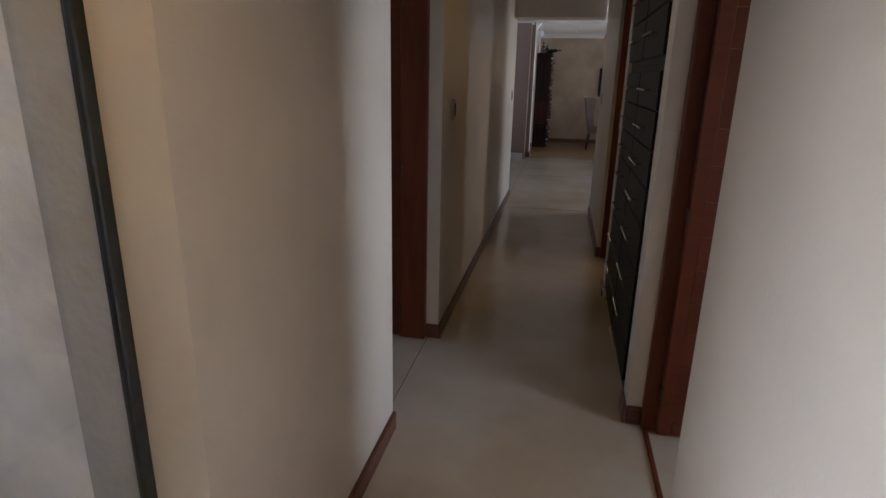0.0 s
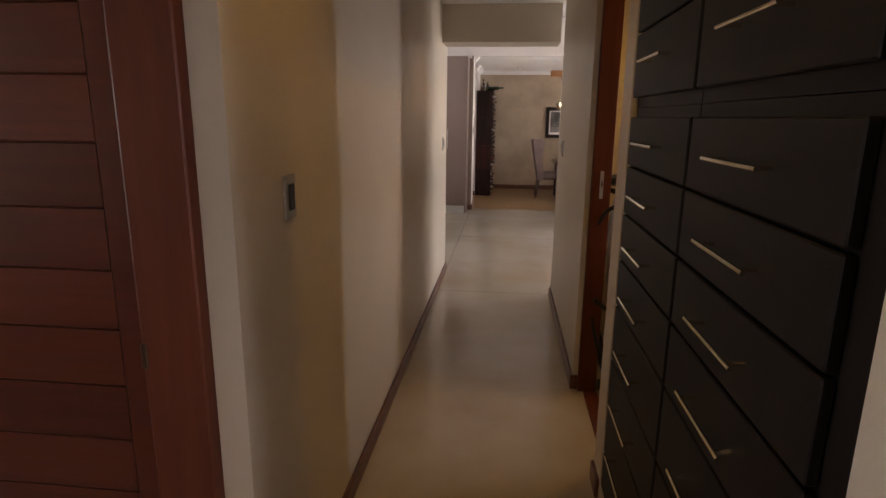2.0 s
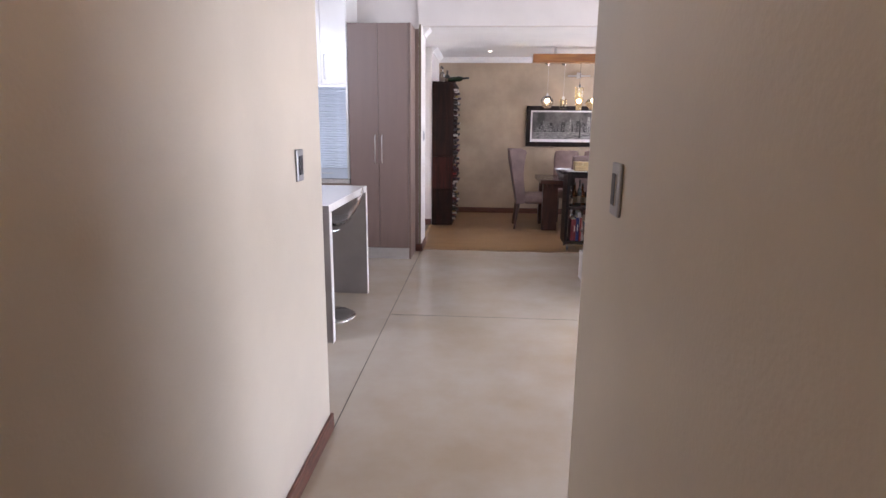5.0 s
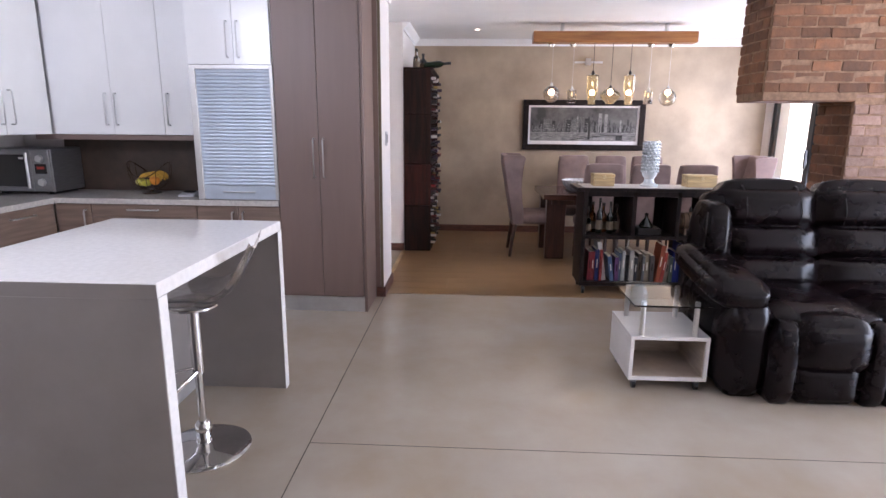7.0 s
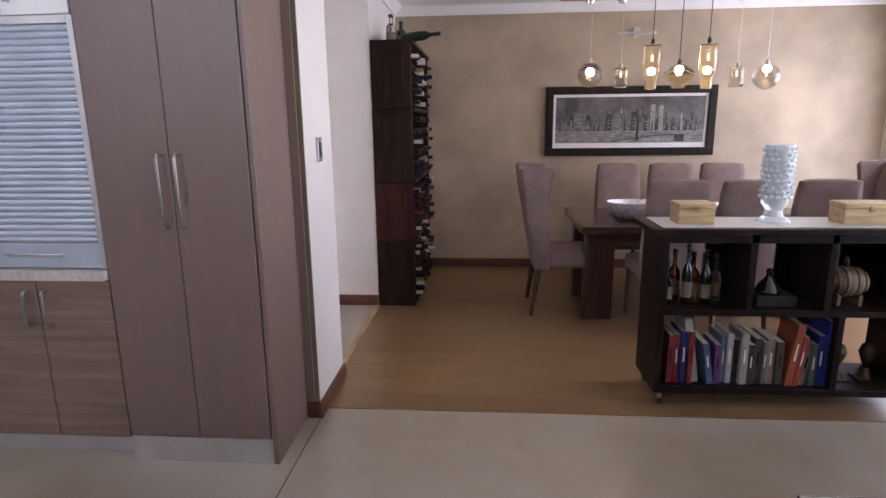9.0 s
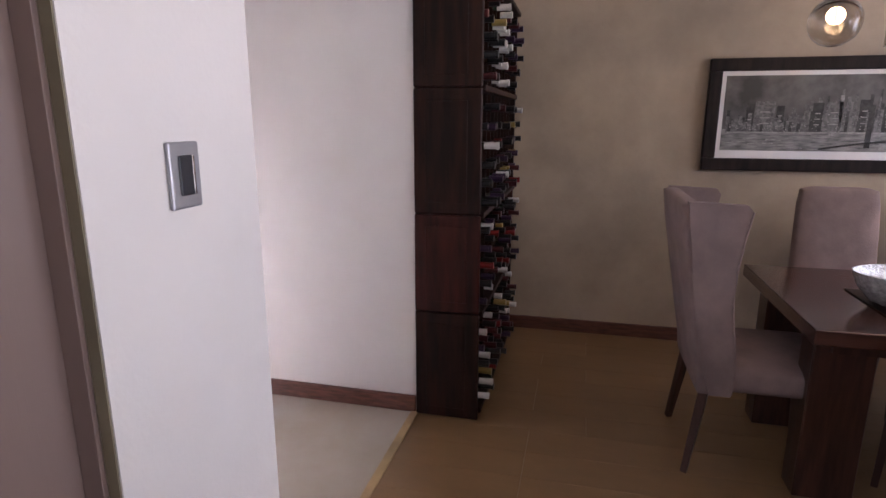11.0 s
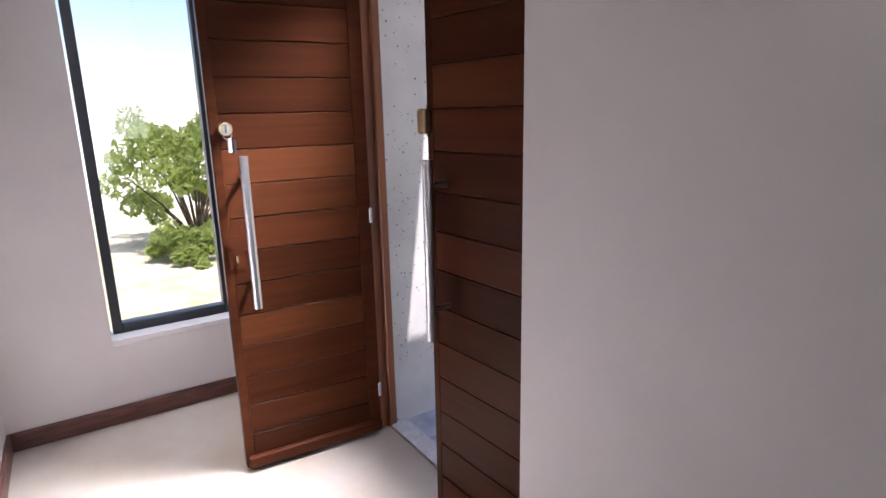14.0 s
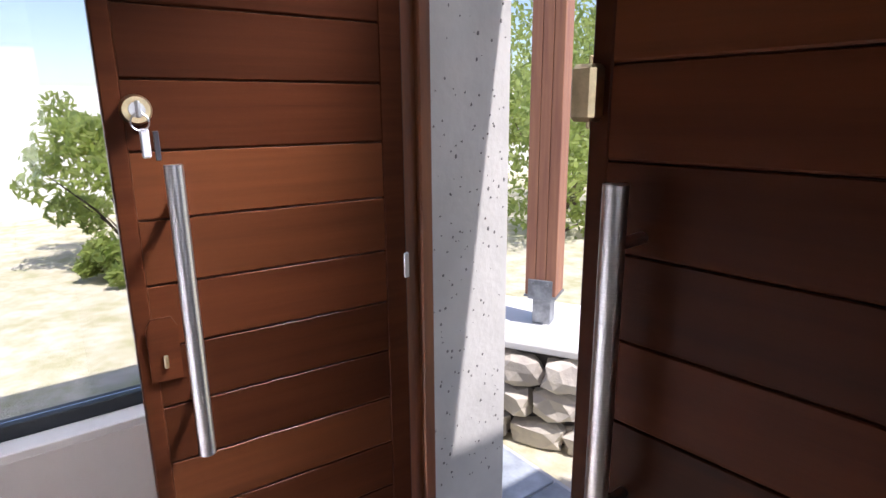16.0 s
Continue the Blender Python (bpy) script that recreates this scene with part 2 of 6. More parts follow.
def thing(name, m, label, category, group="", kind=""):
    ob = new(name)
    ob.empty_display_size = 0.1
    ob.matrix_basis = at(m)
    return tagged(ob, label, category, group, kind)


def solo(name, bm, mat, label, category, group="", kind="", smooth=False, m=None):
    ob = new(name, mesh_of(name, bm, mat, smooth))
    if m is not None:
        ob.matrix_basis = at(m)
    return tagged(ob, label, category, group, kind)


def one_box(*a, **k):
    bm = bmesh.new()
    box(bm, *a, **k)
    return bm


def structure(name, boxes, mat, label, category):
    bm = bmesh.new()
    for b in boxes:
        box(bm, *b)
    return solo(name, bm, mat, label, category, kind="structure")


def wall_boxes(along, f0, f1, a0, a1, z0, z1, holes=()):
    """Boxes of a wall that runs along an axis, faces f0 and f1, with holes (a0, a1, z0, z1)."""
    out = []

    def put(p0, p1, q0, q1):
        if p1 - p0 > 1e-4 and q1 - q0 > 1e-4:
            out.append((p0, p1, f0, f1, q0, q1) if along == "x" else (f0, f1, p0, p1, q0, q1))
    at = a0
    for h0, h1, hz0, hz1 in sorted(holes):
        put(at, h0, z0, z1)
        put(h0, h1, z0, hz0)
        put(h0, h1, hz1, z1)
        at = h1
    put(at, a1, z0, z1)
    return out


# ---- the house ----
CZ, LZ, DZ = 2.40, 3.00, 2.43   # corridor, living and dining ceilings
structure("floor", [(-3.7, 6.3, -2.9, 10.46, -0.2, 0.0), (-3.7, -0.44, 10.46, 12.445, -0.2, 0.0), (-0.44, 6.3, 10.46, 13.6, -0.2, -0.012)],
          M_SCREED, "polished grey cement screed floor with a soft sheen", "floor")
structure("floor_joint", [(-0.391, -0.387, 6.4, 10.40, 0, 0.0015), (-0.386, 4.5, 8.150, 8.1525, 0, 0.001), (-0.40, 0.59, 5.80, 5.8025, 0, 0.001),
                          (2.219, 2.223, 5.8, 8.14, 0, 0.0015), (-0.461, -0.458, 0.9, 2.15, 0, 0.0015)],
          M_JOINT, "thin dark saw-cut joints in the cement floor", "floor joint")

wall_corridor_left = structure("wall_corridor_left", wall_boxes("y", -0.62, -0.40, -2.7, 6.47, 0, LZ, [(-1.7, 0.015, 0.0, 2.12), (1.246, 2.158, 0, 2.10)]),
                               M_WALL, "cream plastered corridor wall with a doorway", "wall")
wall_corridor_right = structure("wall_corridor_right", wall_boxes("y", 0.585, 0.715, -2.7, 5.75, 0, LZ, [(0.62, 1.53, 0, 2.10), (1.66, 3.07, 0, 2.39), (3.22, 4.045, 0, 2.10)]),
                                M_WALL, "cream plastered corridor wall with two doorways", "wall")
structure("wall_recess_back", [(1.10, 1.20, 1.57, 3.16, 0, LZ), (0.715, 1.10, 1.57, 1.65, 0, LZ), (0.715, 1.10, 3.08, 3.16, 0, LZ)], M_WALL, "plain wall behind the drawers", "wall")
structure("wall_corridor_end", [(-0.62, 0.715, -2.9, -2.7, 0, LZ)], M_WALL, "plain cream wall closing the corridor", "wall")
structure("ceiling_corridor", [(-0.40, 0.585, -2.7, 6.05, CZ, CZ + 0.1)], M_CEIL, "white plastered corridor ceiling", "ceiling")
structure("wall_lintel", [(-0.40, 0.585, 6.05, 6.38, 2.10, LZ)], M_WALL, "cream lintel over the corridor mouth", "lintel")

# rooms off the corridor
structure("wall_bedroom", wall_boxes("y", -3.4, -3.2, -0.2, 4.2, 0, 2.6, [(0.7, 2.5, 0.8, 2.1)]) + [(-3.2, -0.62, 4.0, 4.2, 0, 2.6), (-3.2, -0.62, 0.2, 0.4, 0, 2.6)], M_WALLWHITE, "pale bedroom walls", "wall")
structure("ceiling_bedroom", [(-3.2, -0.62, 0.4, 4.0, 2.5, 2.6)], M_CEIL, "white bedroom ceiling", "ceiling")
structure("wall_bathroom", wall_boxes("y", 3.1, 3.3, -0.6, 1.6, 0, 2.6, [(-0.3, 0.5, 0.8, 2.0)]) + [(0.715, 3.1, -0.6, -0.4, 0, 2.6), (1.2, 3.1, 1.6, 1.75, 0, 2.6)], M_WALLWHITE, "pale bathroom walls", "wall")
structure("ceiling_bathroom", [(0.715, 3.1, -0.4, 1.6, 2.5, 2.6)], M_CEIL, "white bathroom ceiling", "ceiling")
structure("wall_storeroom", wall_boxes("y", 2.4, 2.6, 3.0, 5.0, 0, 2.5, [(3.71, 3.85, 0.9, 2.0)]) + [(0.715, 2.4, 4.85, 5.0, 0, 2.5), (1.2, 2.4, 3.0, 3.16, 0, 2.5)], M_WALL, "cream storeroom walls", "wall")
structure("ceiling_storeroom", [(0.715, 2.4, 3.16, 4.85, 2.4, 2.5)], M_CEIL, "white storeroom ceiling", "ceiling")

# living room and kitchen
structure("wall_living_south", [(0.715, 6.3, 5.55, 5.75, 0, LZ)], M_WALLWHITE, "plain white living room wall", "wall")
structure("wall_living_east", wall_boxes("y", 6.1, 6.3, 5.75, 10.5, 0, LZ, [(6.2, 10.0, 0, 2.35)]), M_WALLWHITE, "white living room wall with a wide glazed opening", "wall")
structure("wall_kitchen_south", wall_boxes("x", 6.2, 6.4, -3.6, -0.62, 0, LZ, [(-2.9, -1.5, 2.08, 2.85)]), M_WALLWHITE, "white kitchen wall with a window", "wall")
structure("wall_kitchen_west", [(-3.6, -3.40, 6.4, 10.5, 0, LZ)], M_WALLWHITE, "white kitchen side wall", "wall")
structure("wall_kitchen_back", [(-3.6, -0.43, 10.5, 10.82, 0, LZ)], M_WALLWHITE, "white plastered wall behind the kitchen", "wall")
structure("wall_pier", [(-0.43, -0.39, 10.374, 10.818, 0, DZ)], M_WALLWHITE, "white plastered wall end beside the tall cupboard", "wall")
# thin olive-brown face on the front edge of the wall end
structure("wall_edge_strip", [(-0.414, -0.3925, 10.3705, 10.374, 0, DZ)], M_EDGEOLIVE, "olive-brown edge of the wall beside the tall cupboard", "trim")
structure("wall_bulkhead", [(-0.43, 6.1, 10.46, 10.56, DZ, LZ)], M_WALLWHITE, "white bulkhead over the dining room opening", "bulkhead")
structure("ceiling_living", [(-3.4, 6.1, 6.05, 10.56, LZ, LZ + 0.1), (0.585, 6.1, 5.75, 6.05, LZ, LZ + 0.1)], M_CEIL, "white living room and kitchen ceiling", "ceiling")

# dining room and entrance hall
structure("wall_dining_back", [(-0.43, 4.2, 13.40, 13.6, -0.1, DZ)], M_CEMENT, "mottled taupe cement-washed dining room wall", "wall")
structure("wall_dining_east", wall_boxes("y", 3.98, 4.2, 10.95, 13.40, -0.1, DZ, [(11.0, 13.25, 0, 2.2)]), M_WALLWHITE, "pale dining room wall with a glazed door", "wall")
structure("ceiling_dining", [(-0.43, 4.2, 10.56, 13.6, DZ, DZ + 0.1)], M_CEIL, "white dining room ceiling", "ceiling")
structure("wall_hall_block", [(-1.482, -0.43, 12.13, 13.6, 0, DZ)], M_WALLWHITE, "white plastered wall between hall and dining room", "wall")
structure("wall_hall_north", wall_boxes("x", 12.33, 12.705, -3.62, -1.482, 0, DZ, [(-2.71, -1.482, 0, 2.12)]), M_WALLWHITE, "white hall wall around the front door", "wall")
structure("wall_hall_south", [(-3.40, -0.95, 10.82, 10.965, 0, DZ)], M_WALLWHITE, "white hall wall behind the kitchen", "wall")
structure("wall_hall_west", wall_boxes("y", -3.62, -3.40, 10.82, 12.33, 0, DZ, [(11.40, 11.95, 0.372, 2.35)]), M_WALLWHITE, "white hall wall with a tall window", "wall")
structure("ceiling_hall", [(-3.40, -0.43, 10.82, 12.45, DZ, DZ + 0.1)], M_CEIL, "white hall ceiling", "ceiling")


# ---- outside ----
M_GRASS = material("dry_sunlit_lawn", (0.36, 0.35, 0.20), 0.9, vary=0.3, scale=5, bump=0.5, color2=(0.55, 0.50, 0.40))
structure("ground", [(-60, 60, -60, 60, -0.5, -0.22)], M_GRASS, "sunlit garden lawn with bare patches", "ground")

# ---- trim ----
M_SWITCH = material("satin_silver_plastic", (0.36, 0.36, 0.38), 0.35, 0.6, vary=0.05)


def skirting(name, runs):
    bm = bmesh.new()
    for r in runs:
        box(bm, *r, bevel=0.006, segs=2)
    return solo(name, bm, M_SKIRT, "red-brown stained wooden skirting board along the wall", "skirting board", kind="structure")


S, SH = 0.016, 0.085
skirting("baseboard_corridor_left", [(-0.40, -0.40 + S, 0.02, 1.246, 0, SH), (-0.40, -0.40 + S, 2.142, 6.47 + S, 0, SH), (-0.47, -0.40, 2.142, 2.158, 0, SH), (-0.62, -0.40, 6.47, 6.47 + S, 0, SH),
                                     (-0.47, -0.40, 1.246, 1.262, 0, SH)])
skirting("baseboard_corridor_right", [(0.585 - S, 0.585, -2.6, 0.62, 0, SH), (0.585 - S, 0.585, 1.514, 1.66, 0, SH), (0.585, 0.65, 1.514, 1.53, 0, SH), (0.585 - S, 0.585, 3.08, 3.22, 0, SH),
                                      (0.585 - S, 0.585, 4.029, 5.75 + S, 0, SH), (0.585, 0.612, 4.029, 4.045, 0, SH), (0.585, 6.1, 5.75, 5.75 + S, 0, SH)])
skirting("baseboard_hall", [(-1.482, -0.43, 12.13 - S, 12.13, 0, SH), (-3.40, -3.40 + S, 10.965, 12.31, 0, SH), (-3.384, -0.95, 10.965, 10.965 + S, 0, SH), (-0.39, -0.39 + S, 10.3705 - S, 10.818 + S, 0, SH), (-0.45, -0.39, 10.3705 - S, 10.3705, 0, SH),
                            (-0.43, -0.39, 10.818, 10.818 + S, 0, SH), (-3.38, -2.80, 12.33 - S, 12.33, 0, SH)])
skirting("baseboard_dining", [(-0.43, 3.98, 13.40 - S, 13.40, -0.006, SH)])


def cornice(name, runs):
    bm = bmesh.new()
    for axis, fixed, sign, a0, a1 in runs:
        prof = [(fixed, DZ), (fixed + sign * 0.075, DZ), (fixed + sign * 0.06, DZ - 0.02), (fixed + sign * 0.022, DZ - 0.055), (fixed + sign * 0.016, DZ - 0.075), (fixed, DZ - 0.075)]
        prism(bm, prof, a0, a1, axis)
    return solo(name, bm, M_CEIL, "white moulded cornice below the ceiling", "cornice", kind="structure")


cornice("cornice_dining", [("x", 13.40, -1, -0.43, 3.98), ("y", -0.43, 1, 12.1, 13.34), ("y", -0.39, 1, 10.56, 10.818)])


def door_frame(name, mat, jambs, label):
    fr = thing(name, pose(0, 0, 0), label, "door frame", kind="structure")
    for n, b in jambs:
        part(n, one_box(*b, bevel=0.004), mat, fr)
    return fr


door_frame("door_frame_bedroom", M_FRAMEWOOD, [("jamb", (-0.62, -0.47, 1.246, 1.29, 0, 2.06)), ("jamb", (-0.62, -0.47, 2.114, 2.158, 0, 2.06)), ("head", (-0.62, -0.47, 1.246, 2.158, 2.06, 2.10))], "red-brown wooden door frame in the corridor wall")
door_frame("door_frame_bathroom", M_FRAMEWOOD, [("jamb", (0.65, 0.715, 0.62, 0.664, 0, 2.06)), ("jamb", (0.65, 0.715, 1.486, 1.53, 0, 2.06)), ("head", (0.65, 0.715, 0.62, 1.53, 2.06, 2.10)), ("threshold", (0.655, 0.675, 0.664, 1.486, 0, 0.012))], "dark red wooden door frame in the corridor wall")
_fr = door_frame("door_frame_storeroom", M_FRAMEWOOD, [("jamb", (0.64, 0.715, 3.22, 3.26, 0, 2.06)), ("jamb", (0.612, 0.709, 4.005, 4.045, 0, 2.06)), ("head", (0.612, 0.715, 3.22, 4.045, 2.06, 2.10)), ("threshold", (0.64, 0.715, 3.26, 4.005, 0, 0.01))], "red-brown wooden door frame of the storeroom")
part("strike_plate", one_box(0.652, 0.669, 4.001, 4.006, 1.085, 1.225, bevel=0.001), M_SWITCH, _fr, "steel strike plate")
part("latch_hole", one_box(0.657, 0.665, 4.0002, 4.003, 1.145, 1.175), M_JOINT, _fr)

M_WIRE = material("bronze_wire", (0.06, 0.035, 0.02), 0.4, 0.7, vary=0.1)
M_BOARD = material("varnished_meranti_boards", (0.076, 0.021, 0.0075), 0.36, vary=0.2, scale=2.2, stretch=(0.5, 6, 12), bump=0.05, bump_scale=40, island=0.3, color2=(0.034, 0.0095, 0.004), band=(0.2, 0.8), spec=0.06, gloss_vary=0.08)
M_BOARDLIGHT = material("orange_brown_meranti_board", (0.12, 0.036, 0.012), 0.34, vary=0.2, scale=2.2, stretch=(0.5, 6, 12), bump=0.05, bump_scale=40, island=0.2, color2=(0.07, 0.02, 0.008), band=(0.2, 0.8), spec=0.08, gloss_vary=0.08)
M_BOARDRED = material("red_stained_door_boards", (0.098, 0.022, 0.0085), 0.30, vary=0.3, scale=4, stretch=(0.5, 6, 12), bump=0.05, bump_scale=40, island=0.2, spec=0.25, color2=(0.062, 0.0145, 0.006), band=(0.2, 0.8))


def boarded_door(name, m, w, h, pitch, mat, label, tall_handle=False, stile=0.055, lip=True, first=0.077, light=()):
    """A leaf of horizontal boards; hinge line at the origin, leaf along +x, thickness y -0.042..0."""
    d = thing(name, m, label, "door", kind="structure")
    T = 0.042
    for x0, x1 in ((0, stile), (w - 0.032, w)):
        part("stile", one_box(x0, x1, -T, 0, 0.012, h, bevel=0.003), mat, d)
    part("bottom_rail", one_box(stile, w - 0.032, -T, 0.0, 0.012, first - 0.002, bevel=0.003), mat, d)
    n = int((h - first + 0.002) / pitch)
    bm = bmesh.new()
    prism(bm, [(-T + 0.002, 0.0), (-0.006, 0.0), (-0.003, 0.001), (-0.001, 0.004), (-0.0012, pitch - 0.003), (-0.003, pitch - 0.0016), (-T + 0.002, pitch - 0.0016)], stile, w - 0.032, "x")
    me = mesh_of("board", bm, mat)
    pale = me.copy()
    pale.materials[0] = M_BOARDLIGHT
    for i in range(n):
        b = new("board", pale if i in light else me)
        b.parent = d
        b.location = (0, 0, (first + i * pitch) * UNIT)
    part("top_rail", one_box(stile, w - 0.032, -T, 0.0, first + n * pitch, h, bevel=0.003), mat, d)
    part("core", one_box(stile - 0.005, w - 0.03, -T + 0.012, -0.014, 0.06, h - 0.01), mat, d)
    for z in (0.169, 0.934, 1.78):
        part("hinge", one_box(-0.006, 0.008, -T - 0.002, 0.002, z, z + 0.06, bevel=0.002), M_STEEL if tall_handle else M_WIRE, d, "butt hinge")
    if lip:
        part("weather_bar", one_box(0.005, w - 0.005, 0.0, 0.028, 0.02, 0.068, bevel=0.008, segs=2), mat, d)
    if tall_handle:
        for side in (0.068,):
            bm = bmesh.new()
            rod(bm, (w - 0.09, side, 0.683), (w - 0.09, side, 1.23), 0.0155, seg=20)
            hd = part("pull_handle", bm, M_STEEL, d, "long brushed steel bar handle", smooth=True)
            for z in (0.78, 1.155):
                bm = bmesh.new()
                rod(bm, (w - 0.09, -0.001, z), (w - 0.09, side, z), 0.008)
                part("standoff", bm, M_STEEL, hd, smooth=True)
    return d


boarded_door("door_1", pose(-0.605, 2.112, 0, 0, 0, 180), 0.81, 2.04, 0.135, M_BOARDRED, "dark red-brown boarded door standing open into the bedroom", lip=False)
boarded_door("door_2", pose(0.706, 1.483, 0, 0, 0, 0), 0.78, 2.04, 0.135, M_BOARDRED, "red-brown boarded door standing open into the bathroom", lip=False)

# glazed opening at the start of the corridor
_w = thing("window_1", pose(0, 0, 0), "charcoal framed glass door in the corridor wall", "window", kind="structure")
part("window_frame", one_box(-0.537, -0.515, -0.014, 0.0148, 0.0, 2.10, bevel=0.003), M_BLACKALU, _w)
part("window_frame", one_box(-0.575, -0.515, -1.70, -1.64, 0.0, 2.10, bevel=0.003), M_BLACKALU, _w)
part("window_frame", one_box(-0.575, -0.515, -1.64, -0.014, 2.04, 2.10, bevel=0.003), M_BLACKALU, _w)
part("window_frame", one_box(-0.575, -0.515, -1.64, -0.014, 0.0, 0.05, bevel=0.003), M_BLACKALU, _w)
_p = part("pane", one_box(-0.532, -0.526, -1.64, -0.014, 0.05, 2.04), M_GLASS, _w)
_p.visible_shadow = False

M_ROUGHWHITE = material("rough_white_render", (0.72, 0.71, 0.70), 0.85, vary=0.08, scale=5, bump=0.9, bump_scale=14, detail=9)
structure("wall_outside_courtyard", [(-3.2, -0.66, 0.03, 0.19, -0.2, 3.2)], M_ROUGHWHITE, "rough pale rendered wall outside in daylight", "wall")
# unseen walls, added only to keep sky light off the courtyard wall
structure("wall_sky_blocker", [(-3.4, -3.2, -3.2, 0.03, -0.2, 2.3), (-3.2, -0.62, -3.2, -3.0, -0.2, 2.3)], M_ROUGHWHITE, "unseen rough pale wall added to cut sky light in the courtyard", "wall")
structure("wall_outside_reveal", [(-0.66, -0.537, 0.004, 0.0148, -0.2, 2.12)], M_ROUGH, "grey cement reveal outside the glass door", "reveal")


# switches
M_SWDARK = material("dark_switch_rocker", (0.02, 0.02, 0.025), 0.4, vary=0.1)


def wall_switch(m, w=0.075, h=0.118, label="silver light switch plate with a dark rocker on the wall"):
    s = thing("light_switch", m, label, "light switch", "light switches")
    part("plate", one_box(-w / 2, w / 2, -0.009, 0.0, -h / 2, h / 2, bevel=0.004, segs=2), M_SWITCH, s)
    part("rocker", one_box(-w * 0.24, w * 0.2, -0.013, -0.009, -h * 0.3, h * 0.3, bevel=0.002), M_SWDARK, s)
    part("trim", one_box(w * 0.2, w * 0.27, -0.0125, -0.009, -h * 0.3, h * 0.3, bevel=0.001), M_CHROME, s)
    return s


wall_switch(pose(-0.40, 2.47, 1.275, 0, 0, 90))
wall_switch(pose(-0.40, 6.17, 1.255, 0, 0, 90))
wall_switch(pose(0.585, 5.37, 1.27, 0, 0, -90))
wall_switch(pose(-0.39, 10.584, 1.280, 0, 0, 90), 0.079, 0.115)

# ---- the drawer wall ----
M_DARKWOOD = material("black_brown_oak", (0.0095, 0.007, 0.007), 0.5, vary=0.4, scale=3, stretch=(1, 1, 14), bump=0.08, bump_scale=30, color2=(0.007, 0.005, 0.005), spec=0.18)
M_BRASSBAR = material("satin_nickel_bar", (0.78, 0.70, 0.52), 0.13, 1.0, vary=0.05, scale=30)


def drawer_unit(name, y0, y1, z0, z1, splits, xs=0.585, label=""):
    u = thing(name, pose(xs, y0, z0), label, "chest of drawers", "built-in drawer units")
    W, H = y1 - y0, z1 - z0
    bm = bmesh.new()
    box(bm, 0.02, 0.50, 0, W, 0, H)
    part("body", bm, M_DARKWOOD, u)
    for a, b in zip(splits, splits[1:]):
        lo, hi = a - z0, b - z0
        f = part("drawer_front", one_box(0.0, 0.02, 0.006, W - 0.006, lo + 0.004, hi - 0.004, bevel=0.003), M_DARKWOOD, u)
        bm = bmesh.new()
        zc, yc, L = (lo + hi) / 2, W / 2, min(0.25, W * 0.4)
        rod(bm, (-0.033, yc - L / 2, zc), (-0.033, yc + L / 2, zc), 0.0045, seg=10)
        for s in (-1, 1):
            rod(bm, (-0.033, yc + s * L * 0.40, zc), (0.0, yc + s * L * 0.40, zc), 0.0042, seg=8)
        part("handle", bm, M_BRASSBAR, f, "slim satin metal bar handle", smooth=True)
    return u


_low = [0.08, 0.235, 0.43, 0.62, 0.83, 1.0, 1.165, 1.33, 1.495]
_top = [1.55, 1.755, 1.96, 2.16, 2.37]
for _y0, _y1 in ((1.74, 2.395), (2.40, 3.055)):
    drawer_unit("drawer_unit", _y0, _y1, 0.0, 1.52, _low, label="black-brown wooden drawer unit built into the corridor wall")
    drawer_unit("drawer_unit", _y0, _y1, 1.522, 2.38, _top, label="upper black-brown drawer unit above the lower drawers")
solo("filler_panel", one_box(0.60, 0.62, 1.662, 1.738, 0.0, 2.38, bevel=0.002), M_DARKWOOD, "black-brown filler panel beside the drawers", "panel")

# ---- storeroom ----
M_BLACKPL = material("black_moulded_plastic", (0.008, 0.008, 0.009), 0.3, vary=0.1)
M_SILVERT = material("silver_painted_tube", (0.45, 0.45, 0.47), 0.3, 0.7, vary=0.06)
M_CARD = material("brown_cardboard", (0.26, 0.16, 0.085), 0.8, vary=0.12, scale=5, bump=0.05)
M_BLUEBOX = material("printed_blue_carton", (0.02, 0.10, 0.42), 0.4, vary=0.1)
M_WHITEPRINT = material("white_printed_card", (0.45, 0.45, 0.47), 0.45, vary=0.05)
M_BLACKCARD = material("black_printed_carton", (0.008, 0.006, 0.006), 0.6, vary=0.2, spec=0.2)
M_ORANGE = material("orange_printed_card", (0.55, 0.20, 0.05), 0.5, vary=0.35, scale=14, color2=(0.6, 0.42, 0.25))
M_PHOTOGREY = material("printed_photo_brown_grey", (0.22, 0.17, 0.14), 0.5, vary=0.5, scale=25, stretch=(3, 1, 0.4), color2=(0.06, 0.045, 0.04))
M_PRINTGREY = material("faded_grey_print", (0.10, 0.10, 0.105), 0.6, vary=0.2, scale=20)
M_BLUEBAG = material("pale_blue_polythene", (0.16, 0.22, 0.42), 0.3, vary=0.35, scale=18, bump=0.5, bump_scale=30, color2=(0.05, 0.08, 0.22))
M_BLUESHEET = material("deep_blue_polythene", (0.006, 0.026, 0.17), 0.35, vary=0.3, scale=9, bump=0.5, bump_scale=16)
M_REDTAPE = material("red_carton_top", (0.30, 0.03, 0.035), 0.5, vary=0.1)


def smooth_line(pts, rounds=3):
    """Corner cutting: a soft line through the middle of a rough one."""
    pts = [Vector(p) for p in pts]
    for _ in range(rounds):
        out = [pts[0]]
        for a, b in zip(pts, pts[1:]):
            out += [a.lerp(b, 0.25), a.lerp(b, 0.75)]
        pts = out + [pts[-1]]
    return pts


